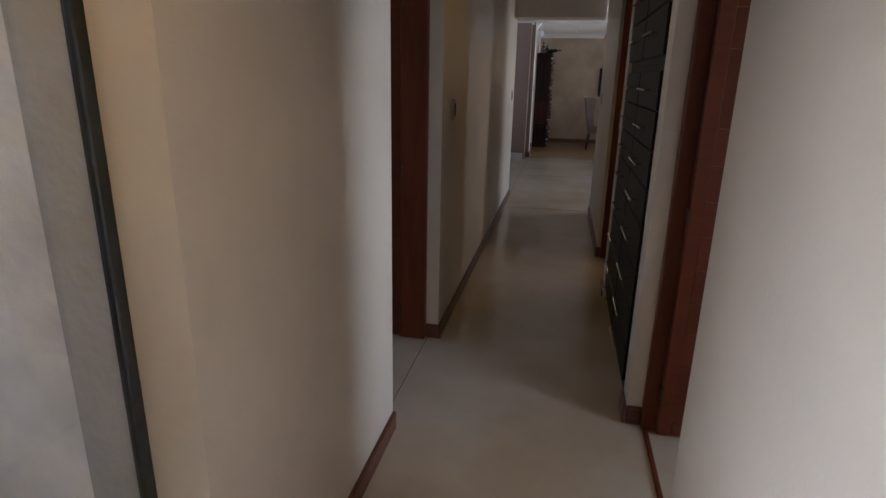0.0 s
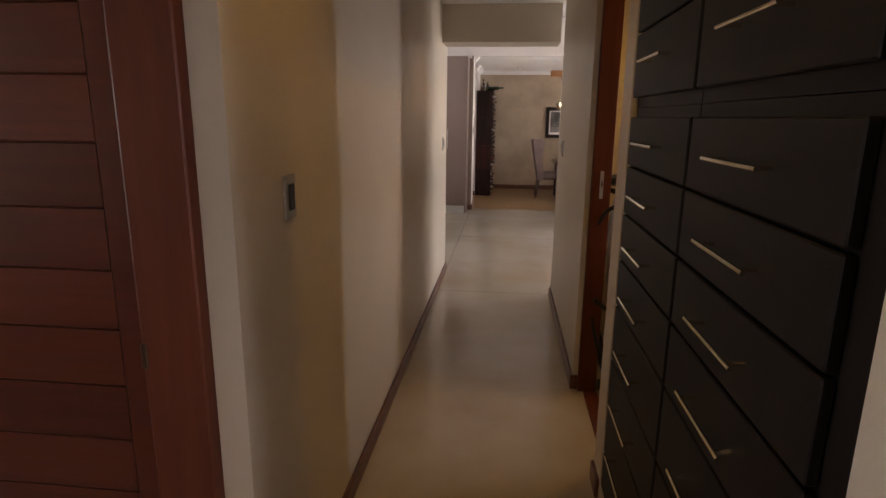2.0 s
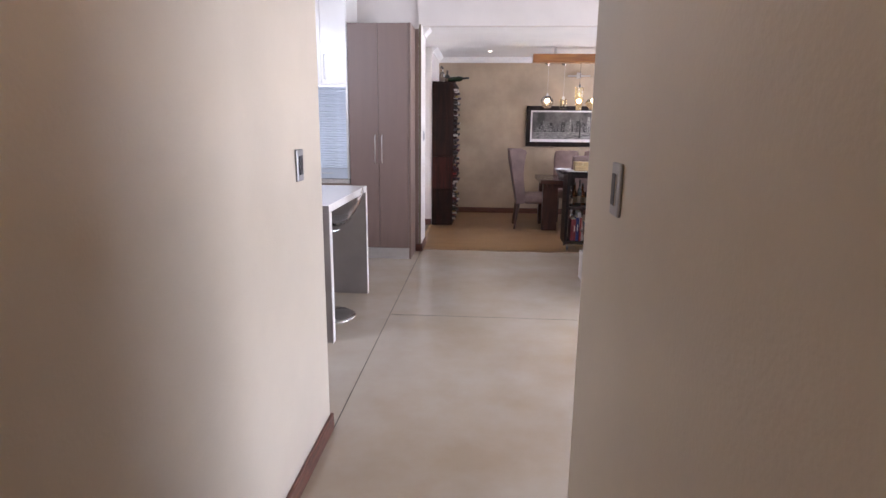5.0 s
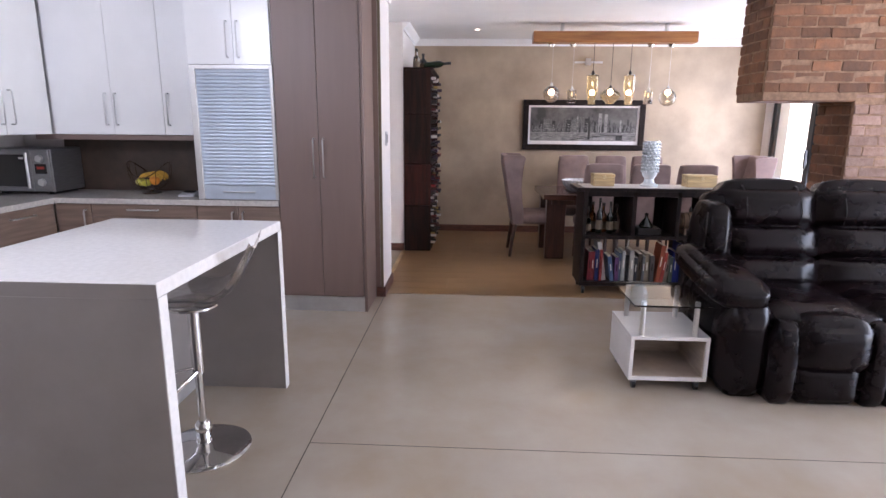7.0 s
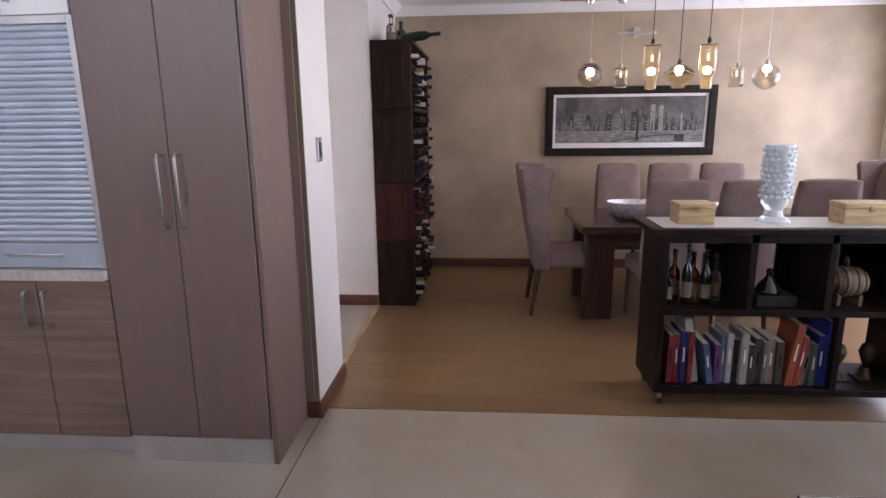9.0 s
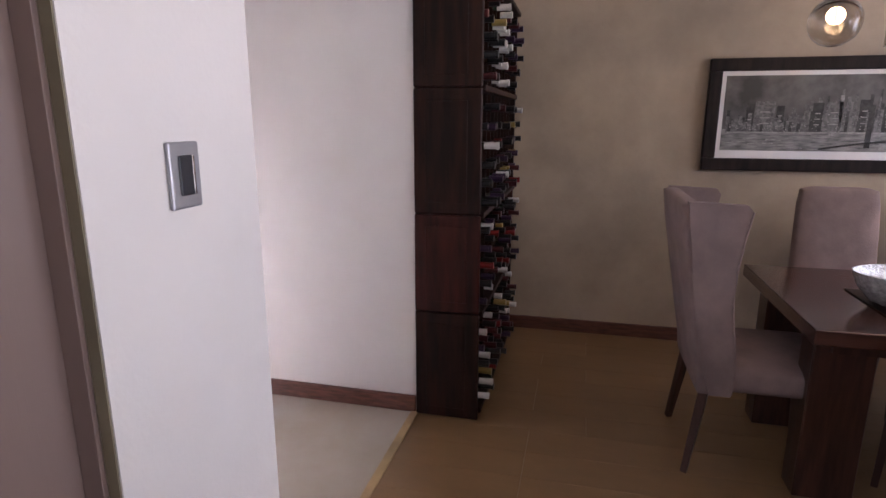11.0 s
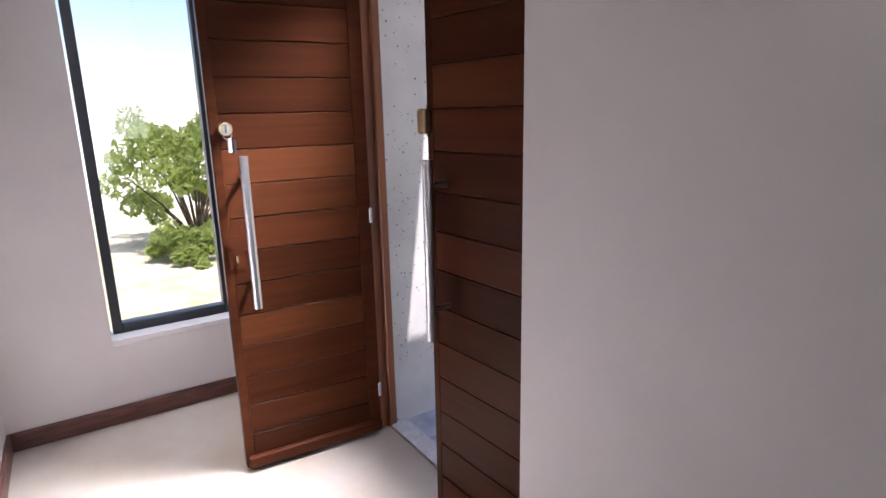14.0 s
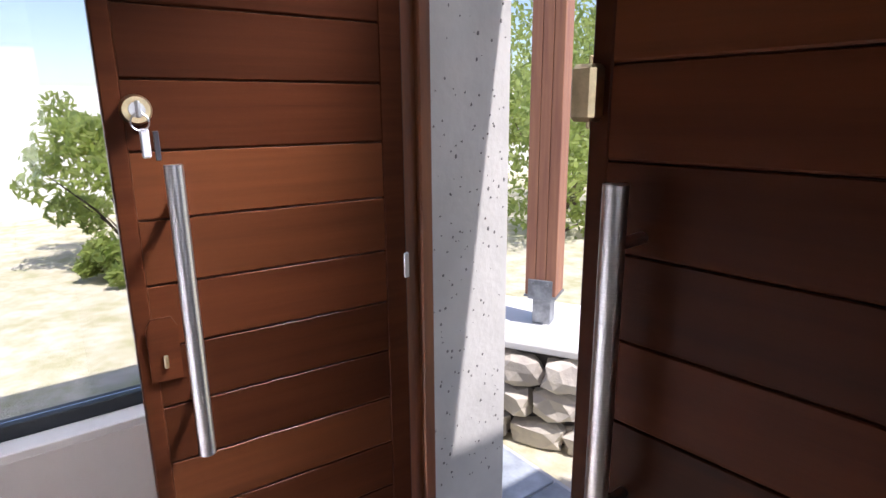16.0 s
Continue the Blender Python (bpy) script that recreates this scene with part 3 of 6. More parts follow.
def exercise_bike():
    b = thing("exercise_bike", pose(0.930, 4.0, 0.028, 0, 0, -25), "black and silver exercise bike with curved handlebars in the storeroom", "exercise bike")
    bm = bmesh.new()
    rod(bm, (-0.17, 0.0, 1.12), (-0.29, 0.03, 0.30), 0.028, seg=14)
    part("steering_post", bm, M_SILVERT, b, "silver tubular post", smooth=True)
    bm = bmesh.new()
    cushion(bm, -0.235, -0.095, -0.06, 0.04, 1.125, 1.17, 0.01, 5)
    c = part("console", bm, M_BLACKPL, b, "black oval console", smooth=True)
    part("console_rim", one_box(-0.21, -0.12, -0.064, -0.058, 1.135, 1.155, bevel=0.006, segs=2), M_SILVERT, c)
    bm = bmesh.new()
    pts = [(-0.30, 0.06, 1.24), (-0.285, 0.03, 1.15), (-0.25, 0.0, 1.095), (-0.17, -0.01, 1.08), (-0.08, -0.02, 1.085), (-0.015, -0.05, 1.115), (0.01, -0.06, 1.18), (0.018, -0.06, 1.25)]
    sweep(bm, smooth_line(pts), 0.014, 10)
    part("handlebar", bm, M_BLACKPL, b, "black padded handlebar", smooth=True)
    bm = bmesh.new()
    pts = [(-0.16, -0.10, 0.10), (-0.27, -0.10, 0.45), (-0.29, -0.10, 0.80), (-0.23, -0.10, 0.99), (-0.14, -0.10, 1.035), (-0.05, -0.10, 1.02), (-0.01, -0.10, 0.95), (-0.015, -0.10, 0.88), (-0.05, -0.10, 0.80)]
    sweep(bm, smooth_line(pts), 0.0115, 10)
    part("swing_arm", bm, M_BLACKPL, b, smooth=True)
    bm = bmesh.new()
    pts = [(-0.18, 0.10, 0.10), (-0.2, 0.10, 0.6), (-0.1, 0.1, 0.8), (0.05, 0.1, 0.86)]
    sweep(bm, pts, 0.018, 10)
    part("frame_tube", bm, M_BLACKPL, b, smooth=True)
    bm = bmesh.new()
    lathe(bm, [(0.0, -0.05), (0.10, -0.04), (0.13, -0.02), (0.13, 0.02), (0.10, 0.04), (0.0, 0.05)], (-0.06, 0.02, 0.42), 24, Matrix.Rotation(radians(90), 4, "X"))
    part("flywheel_cover", bm, M_BLACKPL, b, smooth=True)
    for y, x in ((-0.12, -0.14), (0.2, 0.12)):
        bm = bmesh.new()
        rod(bm, (x - 0.05, y, 0.04), (x + 0.16, y + 0.1, 0.04), 0.03, seg=12)
        part("foot_bar", bm, M_BLACKPL, b, smooth=True)
    bm = bmesh.new()
    rod(bm, (-0.28, 0.03, 0.32), (-0.14, -0.06, 0.05), 0.03)
    rod(bm, (-0.06, 0.02, 0.40), (0.15, 0.1, 0.05), 0.028)
    part("frame_tube", bm, M_BLACKPL, b, smooth=True)
    bm = bmesh.new()
    rod(bm, (-0.24, -0.12, 0.52), (-0.10, -0.10, 0.42), 0.012)
    part("pedal_crank", bm, M_BLACKPL, b, smooth=True)


exercise_bike()


def carton(m, sx, sy, sz, mat, label, panels=()):
    c = thing("carton", m, label, "box", "storeroom boxes")
    part("box_body", one_box(0, sx, 0, sy, 0, sz, bevel=0.003), mat, c)
    for (px0, px1, pz0, pz1, pm) in panels:
        part("printed_panel", one_box(px0 * sx, px1 * sx, -0.003, 0.0005, pz0 * sz, pz1 * sz), pm, c)
    return c


def long_carton(z0, z1, mat, label, panels=()):
    """A long carton lying along the storeroom; printed panels on the side that faces the door."""
    c = thing("carton", pose(1.12, 3.86, z0), label, "box", "storeroom boxes")
    part("box_body", one_box(0, 0.44, 0, 0.96, 0, z1 - z0, bevel=0.004), mat, c)
    for y0, y1, a, b, pm in panels:
        part("printed_panel", one_box(-0.003, 0.0005, y0, y1, a, b), pm, c)


_letters = [(0.08, 0.10), (0.12, 0.17), (0.19, 0.21), (0.24, 0.29), (0.31, 0.33)]
long_carton(0.0, 0.689, M_BLACKCARD, "long black carton with faint grey print on the storeroom floor", [(a, b, 0.52, 0.60, M_PRINTGREY) for a, b in _letters])
long_carton(0.69, 0.889, M_CARD, "brown cardboard carton lying under a red lid", [(0.30, 0.36, 0.10, 0.145, M_BLACKCARD), (0.22, 0.27, 0.09, 0.13, M_PRINTGREY), (0.28, 0.35, 0.03, 0.045, M_BLACKCARD)])
long_carton(0.89, 0.932, M_REDTAPE, "flat red carton lying on the brown one")
carton(pose(1.135, 4.50, 1.09, 0, 0, 0), 0.36, 0.26, 0.352, M_BLACKCARD, "tall black coffee machine carton with an orange photo", [(0.26, 0.98, 0.02, 0.5, M_ORANGE), (0.30, 0.9, 0.5, 0.98, M_PHOTOGREY), (0.38, 0.44, 0.35, 0.98, M_BLACKCARD), (0.55, 0.6, 0.55, 0.98, M_BLACKCARD), (0.7, 0.75, 0.55, 0.98, M_BLACKCARD), (0.1, 0.2, 0.07, 0.14, M_WHITEPRINT), (0.12, 0.22, 0.87, 0.91, M_REDTAPE)])
carton(pose(1.165, 4.52, 1.444, 0, 0, 0), 0.34, 0.24, 0.135, M_BLUEBOX, "blue and white router carton on the stack", [(0.34, 0.99, 0.03, 0.97, M_WHITEPRINT), (0.05, 0.25, 0.8, 0.9, M_WHITEPRINT)])
carton(pose(1.135, 4.60, 1.444, 0, 0, 0), 0.028, 0.22, 0.235, M_BLUEBOX, "slim blue carton standing upright", [(0.1, 0.7, 0.7, 0.9, M_WHITEPRINT)])
carton(pose(1.175, 4.53, 1.581, 0, 0, 0), 0.20, 0.22, 0.125, M_CARD, "small brown cardboard carton on top of the stack", [(0.3, 0.62, 0.35, 0.4, M_BLACKCARD)])
bm = bmesh.new()
cushion(bm, 1.125, 1.50, 4.44, 4.76, 0.934, 1.087, 0.02, 6)
solo("storage_bag", bm, M_BLUEBAG, "pale blue plastic bag lying flat under the cartons", "bag", smooth=True)

# blue plastic sheet draped beside the cartons
bm = bmesh.new()
_g = []
for _i in range(15):
    _v = _i / 14
    _row = []
    for _j in range(19):
        _u = _j / 18
        _a = math.pi * (0.15 + 1.5 * _u)
        _q = (0.04 + 0.085 * _v ** 0.8) * (1 + 0.16 * math.sin(_u * 31 + 2 * _v) * _v)
        _row.append(bm.verts.new((1.262 - 0.02 * _v + _q * math.cos(_a), 4.30 - _q * 0.75 * math.sin(_a), 1.66 - 0.724 * _v + 0.012 * math.sin(_u * 17))))
    _g.append(_row)
for _a, _b in zip(_g, _g[1:]):
    for _j in range(18):
        bm.faces.new((_a[_j], _a[_j + 1], _b[_j + 1], _b[_j]))
bmesh.ops.contextual_create(bm, geom=[v for v in _g[0]])
solo("plastic_sheet", bm, M_BLUESHEET, "crumpled deep blue plastic sheet standing on the cartons", "plastic sheet", smooth=True)

# ---- kitchen ----
M_TAUPE = material("taupe_melamine", (0.185, 0.128, 0.109), 0.42, vary=0.02, scale=3, stretch=(6, 6, 0.6), bump=0.03)
M_TAUPEWOOD = material("taupe_woodgrain_melamine", (0.21, 0.145, 0.11), 0.45, vary=0.14, scale=3, stretch=(0.6, 6, 9), bump=0.05)
M_WHITEGLOSS = material("white_gloss_board", (0.80, 0.80, 0.80), 0.16, vary=0.02, scale=2)
M_QUARTZ = material("white_engineered_stone", (0.80, 0.78, 0.76), 0.12, vary=0.03, scale=40)
M_COUNTER = material("pale_stone_counter", (0.52, 0.485, 0.45), 0.2, vary=0.08, scale=50)
# the island's stone on its shaded sides; the shade is in this grey
M_SHADEPANEL = material("shaded_island_panel", (0.25, 0.222, 0.207), 0.35, vary=0.05, scale=3)
M_PLINTH = material("aluminium_plinth", (0.55, 0.54, 0.53), 0.35, 0.5, vary=0.05)
M_SPLASH = material("brown_splashback", (0.06, 0.038, 0.026), 0.4, vary=0.2, scale=4)
M_SHUTTER = material("satin_aluminium_slats", (0.50, 0.56, 0.64), 0.4, 0.4, vary=0.04)


def bar_handle(parent, p0, p1, out, r=0.006, mat=M_STEEL):
    """A bar handle from p0 to p1, standing off along out."""
    p0, p1, o = Vector(p0), Vector(p1), Vector(out)
    bm = bmesh.new()
    a, b = p0.lerp(p1, 0.06), p0.lerp(p1, 0.94)
    sweep(bm, [a, a + o * 0.8, a.lerp(b, 0.04) + o, a.lerp(b, 0.96) + o, b + o * 0.8, b], r, 8)
    return part("handle", bm, mat, parent, "brushed steel bar handle", smooth=True)


def tall_cupboard():
    c = thing("tall_cupboard", pose(-1.09, 9.97, 0), "tall taupe two-door kitchen cupboard reaching the bulkhead", "cupboard")
    part("carcass", one_box(0, 0.633, 0.02, 0.53, 0.115, 2.384), M_TAUPE, c)
    part("side_panel", one_box(0.616, 0.637, -0.002, 0.446, 0.0, 2.384, bevel=0.002), M_TAUPE, c)
    part("scribe_filler", one_box(0.6375, 0.675, 0.392, 0.402, 0.0, 2.384, bevel=0.001), M_TAUPE, c)
    part("plinth", one_box(0.0, 0.615, 0.004, 0.03, 0.0, 0.112), M_PLINTH, c, "brushed aluminium plinth")
    for i in (0, 1):
        x0 = 0.002 + i * 0.306
        d = part("door", one_box(x0, x0 + 0.302, -0.002, 0.018, 0.118, 2.38, bevel=0.002), M_TAUPE, c)
        hx = 0.272 if i == 0 else 0.342
        bar_handle(d, (hx, 0, 1.0), (hx, 0, 1.31), (0, -0.035, 0))


tall_cupboard()


def base_unit(x0, x1, drawers, label):
    u = thing("base_cabinet", pose(x0, 9.97, 0), label, "kitchen cabinet", "kitchen base cabinets")
    w = x1 - x0
    part("carcass", one_box(0.0, w, 0.02, 0.52, 0.1, 0.80), M_TAUPEWOOD, u)
    part("plinth", one_box(0.0, w, 0.06, 0.09, 0.0, 0.1), M_PLINTH, u)
    if drawers:
        zs = [0.105, 0.30, 0.50, 0.70, 0.797]
        for a, b in zip(zs, zs[1:]):
            f = part("drawer_front", one_box(0.003, w - 0.003, 0.0, 0.02, a, b - 0.004, bevel=0.002), M_TAUPEWOOD, u)
            bar_handle(f, (w / 2 - 0.13, 0, b - 0.04), (w / 2 + 0.13, 0, b - 0.04), (0, -0.03, 0))
    else:
        n = max(1, round(w / 0.35))
        for i in range(n):
            f = part("door", one_box(i * w / n + 0.002, (i + 1) * w / n - 0.002, 0.0, 0.02, 0.105, 0.795, bevel=0.002), M_TAUPEWOOD, u)
            hx = (i + 1) * w / n - 0.04 if i % 2 == 0 else i * w / n + 0.04
            bar_handle(f, (hx, 0, 0.60), (hx, 0, 0.76), (0, -0.03, 0))


base_unit(-1.72, -1.092, False, "taupe two-door kitchen base cabinet under the counter")
base_unit(-2.53, -1.722, True, "taupe kitchen drawer cabinet under the counter")
base_unit(-2.81, -2.532, False, "narrow taupe kitchen base cabinet in the corner")

u = thing("base_cabinet", pose(-2.81, 9.96, 0, 0, 0, 90), "taupe kitchen base cabinet along the side wall", "kitchen cabinet", "kitchen base cabinets")
u.matrix_basis = at(pose(-2.81, 7.4, 0, 0, 0, 90))
part("carcass", one_box(0.0, 2.56, 0.02, 0.58, 0.1, 0.80), M_TAUPEWOOD, u)
part("plinth", one_box(0.0, 2.56, 0.06, 0.09, 0.0, 0.1), M_PLINTH, u)
for _i in range(4):
    _f = part("door", one_box(_i * 0.64 + 0.002, _i * 0.64 + 0.638, 0, 0.02, 0.105, 0.795, bevel=0.002), M_TAUPEWOOD, u)
    bar_handle(_f, (_i * 0.64 + 0.2, 0, 0.74), (_i * 0.64 + 0.44, 0, 0.74), (0, -0.03, 0))

bm = bmesh.new()
prism(bm, [(-3.40, 7.4), (-2.79, 7.4), (-2.79, 9.945), (-1.095, 9.945), (-1.095, 10.5), (-3.40, 10.5)], 0.80, 0.84, "z")
solo("worktop", bm, M_COUNTER, "pale stone kitchen worktop running round the corner", "worktop")
solo("splashback", one_box(-3.05, -1.70, 10.485, 10.498, 0.842, 1.30), M_SPLASH, "dark brown glossy kitchen splashback", "splashback", kind="structure")


def wall_cupboard(m, w, doors, z0, z1, depth, label, handles):
    c = thing("wall_cupboard", m, label, "kitchen cupboard", "white wall cupboards")
    part("carcass", one_box(0, w, 0.02, depth, z0, z1), M_WHITEGLOSS, c)
    for i, (a, b) in enumerate(doors):
        d = part("door", one_box(a + 0.0015, b - 0.0015, 0.0, 0.018, z0 - 0.002, z1, bevel=0.002), M_WHITEGLOSS, c)
        hx, h0, h1 = handles[i]
        bar_handle(d, (hx, 0, h0), (hx, 0, h1), (0, -0.035, 0))
    return c


wall_cupboard(pose(-3.05, 10.15, 0), 1.35, [(0.185, 0.656), (0.656, 1.05), (1.05, 1.35)], 1.305, 2.75, 0.35, "white glossy wall cupboards over the worktop", [(0.617, 1.36, 1.62), (0.695, 1.36, 1.62), (1.095, 1.36, 1.62)])
wall_cupboard(pose(-2.87, 7.6, 0, 0, 0, 90), 2.54, [(0.0, 0.7), (0.7, 1.4), (1.4, 2.1), (2.1, 2.53)], 1.305, 2.75, 0.52, "white glossy wall cupboards along the side wall", [(0.66, 1.36, 1.62), (0.74, 1.36, 1.62), (2.06, 1.36, 1.62), (2.15, 1.36, 1.62)])
wall_cupboard(pose(-1.70, 9.97, 0), 0.605, [(0.0, 0.337), (0.337, 0.60)], 1.80, 2.75, 0.53, "white glossy cupboard above the roller shutter", [(0.30, 1.83, 2.10), (0.375, 1.83, 2.10)])
solo("light_valance", one_box(-3.04, -1.71, 10.17, 10.49, 1.262, 1.30, bevel=0.002), M_TAUPE, "taupe light valance below the wall cupboards", "valance")


def shutter_cabinet():
    c = thing("roller_shutter_cabinet", pose(-1.70, 9.975, 0.842), "aluminium roller shutter cabinet standing on the worktop", "cabinet")
    part("frame", one_box(0.0, 0.045, 0.0, 0.5, 0, 0.955, bevel=0.002), M_PLINTH, c)
    part("frame", one_box(0.58, 0.605, 0.0, 0.5, 0, 0.955, bevel=0.002), M_PLINTH, c)
    part("frame", one_box(0.045, 0.58, 0.0, 0.5, 0.925, 0.955, bevel=0.002), M_PLINTH, c)
    bm = bmesh.new()
    prism(bm, [(0.018, 0.0), (0.012, 0.003), (0.010, 0.012), (0.012, 0.021), (0.018, 0.0245), (0.024, 0.0245), (0.024, 0.0)], 0.046, 0.579, "x")
    me = mesh_of("slat", bm, M_SHUTTER)
    for i in range(33):
        s = new("slat", me)
        s.parent = c
        s.location = (0, 0, (0.105 + i * 0.0249) * UNIT)
    b = part("bottom_rail", one_box(0.046, 0.579, 0.008, 0.024, 0.002, 0.103, bevel=0.002), M_SHUTTER, c)
    bar_handle(b, (0.18, 0.008, 0.06), (0.44, 0.008, 0.06), (0, -0.025, 0), 0.005)


shutter_cabinet()

M_MICRO = material("stainless_microwave", (0.26, 0.26, 0.27), 0.3, 0.8, vary=0.06, scale=10, stretch=(1, 1, 10))
M_BLACKGLASS = material("black_glass", (0.012, 0.012, 0.013), 0.08, vary=0.05)
M_REDLED = glow_material("dim_red_display", (0.25, 0.02, 0.01), 0.03)


def microwave():
    o = thing("microwave", pose(-3.395, 10.10, 0.842), "stainless steel microwave oven on the worktop", "microwave")
    part("body", one_box(0, 0.49, 0.02, 0.37, 0.02, 0.35, bevel=0.004), M_MICRO, o)
    d = part("door", one_box(0.003, 0.34, 0.0, 0.02, 0.025, 0.345, bevel=0.003), M_MICRO, o)
    part("window", one_box(0.035, 0.305, -0.003, 0.001, 0.06, 0.305), M_BLACKGLASS, d, "black glass door window")
    part("label_plate", one_box(0.25, 0.285, -0.0045, -0.003, 0.27, 0.285), M_STEEL, d)
    bm = bmesh.new()
    rod(bm, (0.325, -0.025, 0.05), (0.325, -0.025, 0.32), 0.01)
    part("handle", bm, M_STEEL, d, smooth=True)
    p = part("control_panel", one_box(0.344, 0.487, 0.0, 0.02, 0.025, 0.345, bevel=0.003), M_MICRO, o)
    part("display", one_box(0.37, 0.46, -0.003, 0.001, 0.16, 0.235), M_BLACKGLASS, p, "dark display window")
    part("digits", one_box(0.385, 0.445, -0.0045, -0.003, 0.195, 0.215), M_REDLED, p)
    for z in (0.275, 0.095):
        bm = bmesh.new()
        rod(bm, (0.415, -0.02, z), (0.415, 0.001, z), 0.026, 0.03, 20)
        part("knob", bm, M_STEEL, p, "round steel knob", smooth=True)
    for x in (0.05, 0.44):
        part("foot", one_box(x - 0.02, x + 0.02, 0.05, 0.32, 0.0, 0.02), M_BLACKPL, o)


microwave()

M_BANANA = material("ripe_banana_skin", (0.72, 0.42, 0.05), 0.5, vary=0.15, scale=20)
M_PEAR = material("green_yellow_fruit", (0.45, 0.42, 0.05), 0.4, vary=0.15, scale=15)
M_FRUITO = material("orange_peel", (0.75, 0.28, 0.03), 0.45, vary=0.1, scale=20, bump=0.2)


def fruit_bowl():
    b = thing("fruit_bowl", pose(-2.24, 10.30, 0.842), "bronze wire fruit bowl on the worktop", "bowl")
    bm = bmesh.new()
    lathe(bm, [(0.07, 0), (0.07, 0.008), (0.015, 0.014), (0.012, 0.03), (0.03, 0.034)], (0, 0, 0), 20)
    part("foot", bm, M_WIRE, b, smooth=True)
    for k in range(14):
        a = 2 * math.pi * k / 14
        hi = 0.10 + 0.12 * abs(math.cos(a)) ** 2
        bm = bmesh.new()
        pts = []
        for i in range(8):
            t = i / 7
            r = 0.03 + 0.135 * math.sin(t * math.pi * 0.55) ** 0.8
            pts.append((r * math.cos(a), r * math.sin(a) * 0.8, 0.03 + hi * t ** 1.6))
        sweep(bm, pts, 0.0025, 5)
        part("wire", bm, M_WIRE, b)
    bm = bmesh.new()
    sweep(bm, [(0.165 * math.cos(i / 28 * 2 * math.pi), 0.13 * math.sin(i / 28 * 2 * math.pi), 0.13 + 0.12 * abs(math.cos(i / 28 * 2 * math.pi)) ** 2) for i in range(28)], 0.004, 6, True)
    part("rim", bm, M_WIRE, b, smooth=True)


fruit_bowl()


def fruit(name, x, y, z, r, mat, label, sx=1.0):
    bm = bmesh.new()
    bmesh.ops.create_uvsphere(bm, u_segments=16, v_segments=10, radius=r)
    for v in bm.verts:
        v.co.x *= sx
        v.co.z *= 0.92 - 0.1 * (v.co.z > r * 0.8)
    solo(name, bm, mat, label, "fruit", "fruit in the bowl", smooth=True, m=pose(x, y, z))


fruit("orange", -2.19, 10.27, 0.945, 0.04, M_FRUITO, "orange lying in the wire bowl")
fruit("pear", -2.31, 10.28, 0.935, 0.038, M_PEAR, "green-yellow pear lying in the wire bowl")
fruit("lemon", -2.25, 10.25, 0.93, 0.033, M_PEAR, "yellow lemon lying in the wire bowl", 1.3)
for _i in range(4):
    bm = bmesh.new()
    _pts = [(0.075 * math.cos(a), 0.0, 0.075 * math.sin(a)) for a in [math.pi * (0.15 + 0.7 * k / 8) for k in range(9)]]
    sweep(bm, _pts, [0.006, 0.013, 0.017, 0.018, 0.018, 0.018, 0.016, 0.012, 0.005], 8)
    solo("banana", bm, M_BANANA, "ripe yellow banana lying in the wire bowl", "fruit", "fruit in the bowl", smooth=True, m=pose(-2.24 + 0.012 * _i, 10.25 + 0.035 * _i, 0.915 + 0.004 * _i, 8 * _i - 10, 12, 20 + 9 * _i))

o = thing("telephone_dock", pose(-1.86, 10.10, 0.842), "small white telephone dock on the worktop", "telephone")
bm = bmesh.new()
prism(bm, [(0, 0), (0.10, 0), (0.10, 0.035), (0, 0.012)], -0.06, 0.06, "x")
part("base", bm, M_WHITEPRINT, o)
part("screen", one_box(-0.035, 0.045, 0.03, 0.085, 0.03, 0.042, bevel=0.004), M_BLACKGLASS, o)


def island():
    i = thing("kitchen_island", pose(-1.55, 7.54, 0), "white stone topped kitchen island with waterfall ends", "kitchen island")
    W, L = 0.885, 1.18
    bm = bmesh.new()
    box(bm, 0, W, 0, L, 0.86, 0.91, bevel=0.003)
    part("top", bm, M_QUARTZ, i)
    # ends are the same white stone as the top, darkened to paint their shade
    part("end_panel", one_box(0, W, -0.003, 0.05, 0.0, 0.859, bevel=0.002), M_SHADEPANEL, i, "white stone end panel, coloured grey as shade")
    part("mitred_edge", one_box(0, W, -0.003, -0.0005, 0.859, 0.907), M_SHADEPANEL, i, "white stone mitred edge, coloured grey as shade")
    part("end_panel", one_box(0, W, L - 0.05, L - 0.004, 0.0, 0.86, bevel=0.002), M_SHADEPANEL, i, "white stone end panel, coloured grey as shade")
    part("edge_strip", one_box(W, W + 0.003, 0.0, 0.052, 0.0, 0.862), M_QUARTZ, i, "white stone edge")
    part("edge_strip", one_box(W, W + 0.003, L - 0.052, L, 0.0, 0.862), M_QUARTZ, i, "white stone edge")
    part("cabinet_back", one_box(0.0, 0.42, 0.05, L - 0.05, 0.1, 0.86), M_SHADEPANEL, i)
    part("plinth", one_box(0.05, 0.40, 0.05, L - 0.05, 0.0, 0.1), M_PLINTH, i)


island()
M_ACRYL = glass_material("clear_acrylic", (0.95, 0.95, 0.96), 0.02)


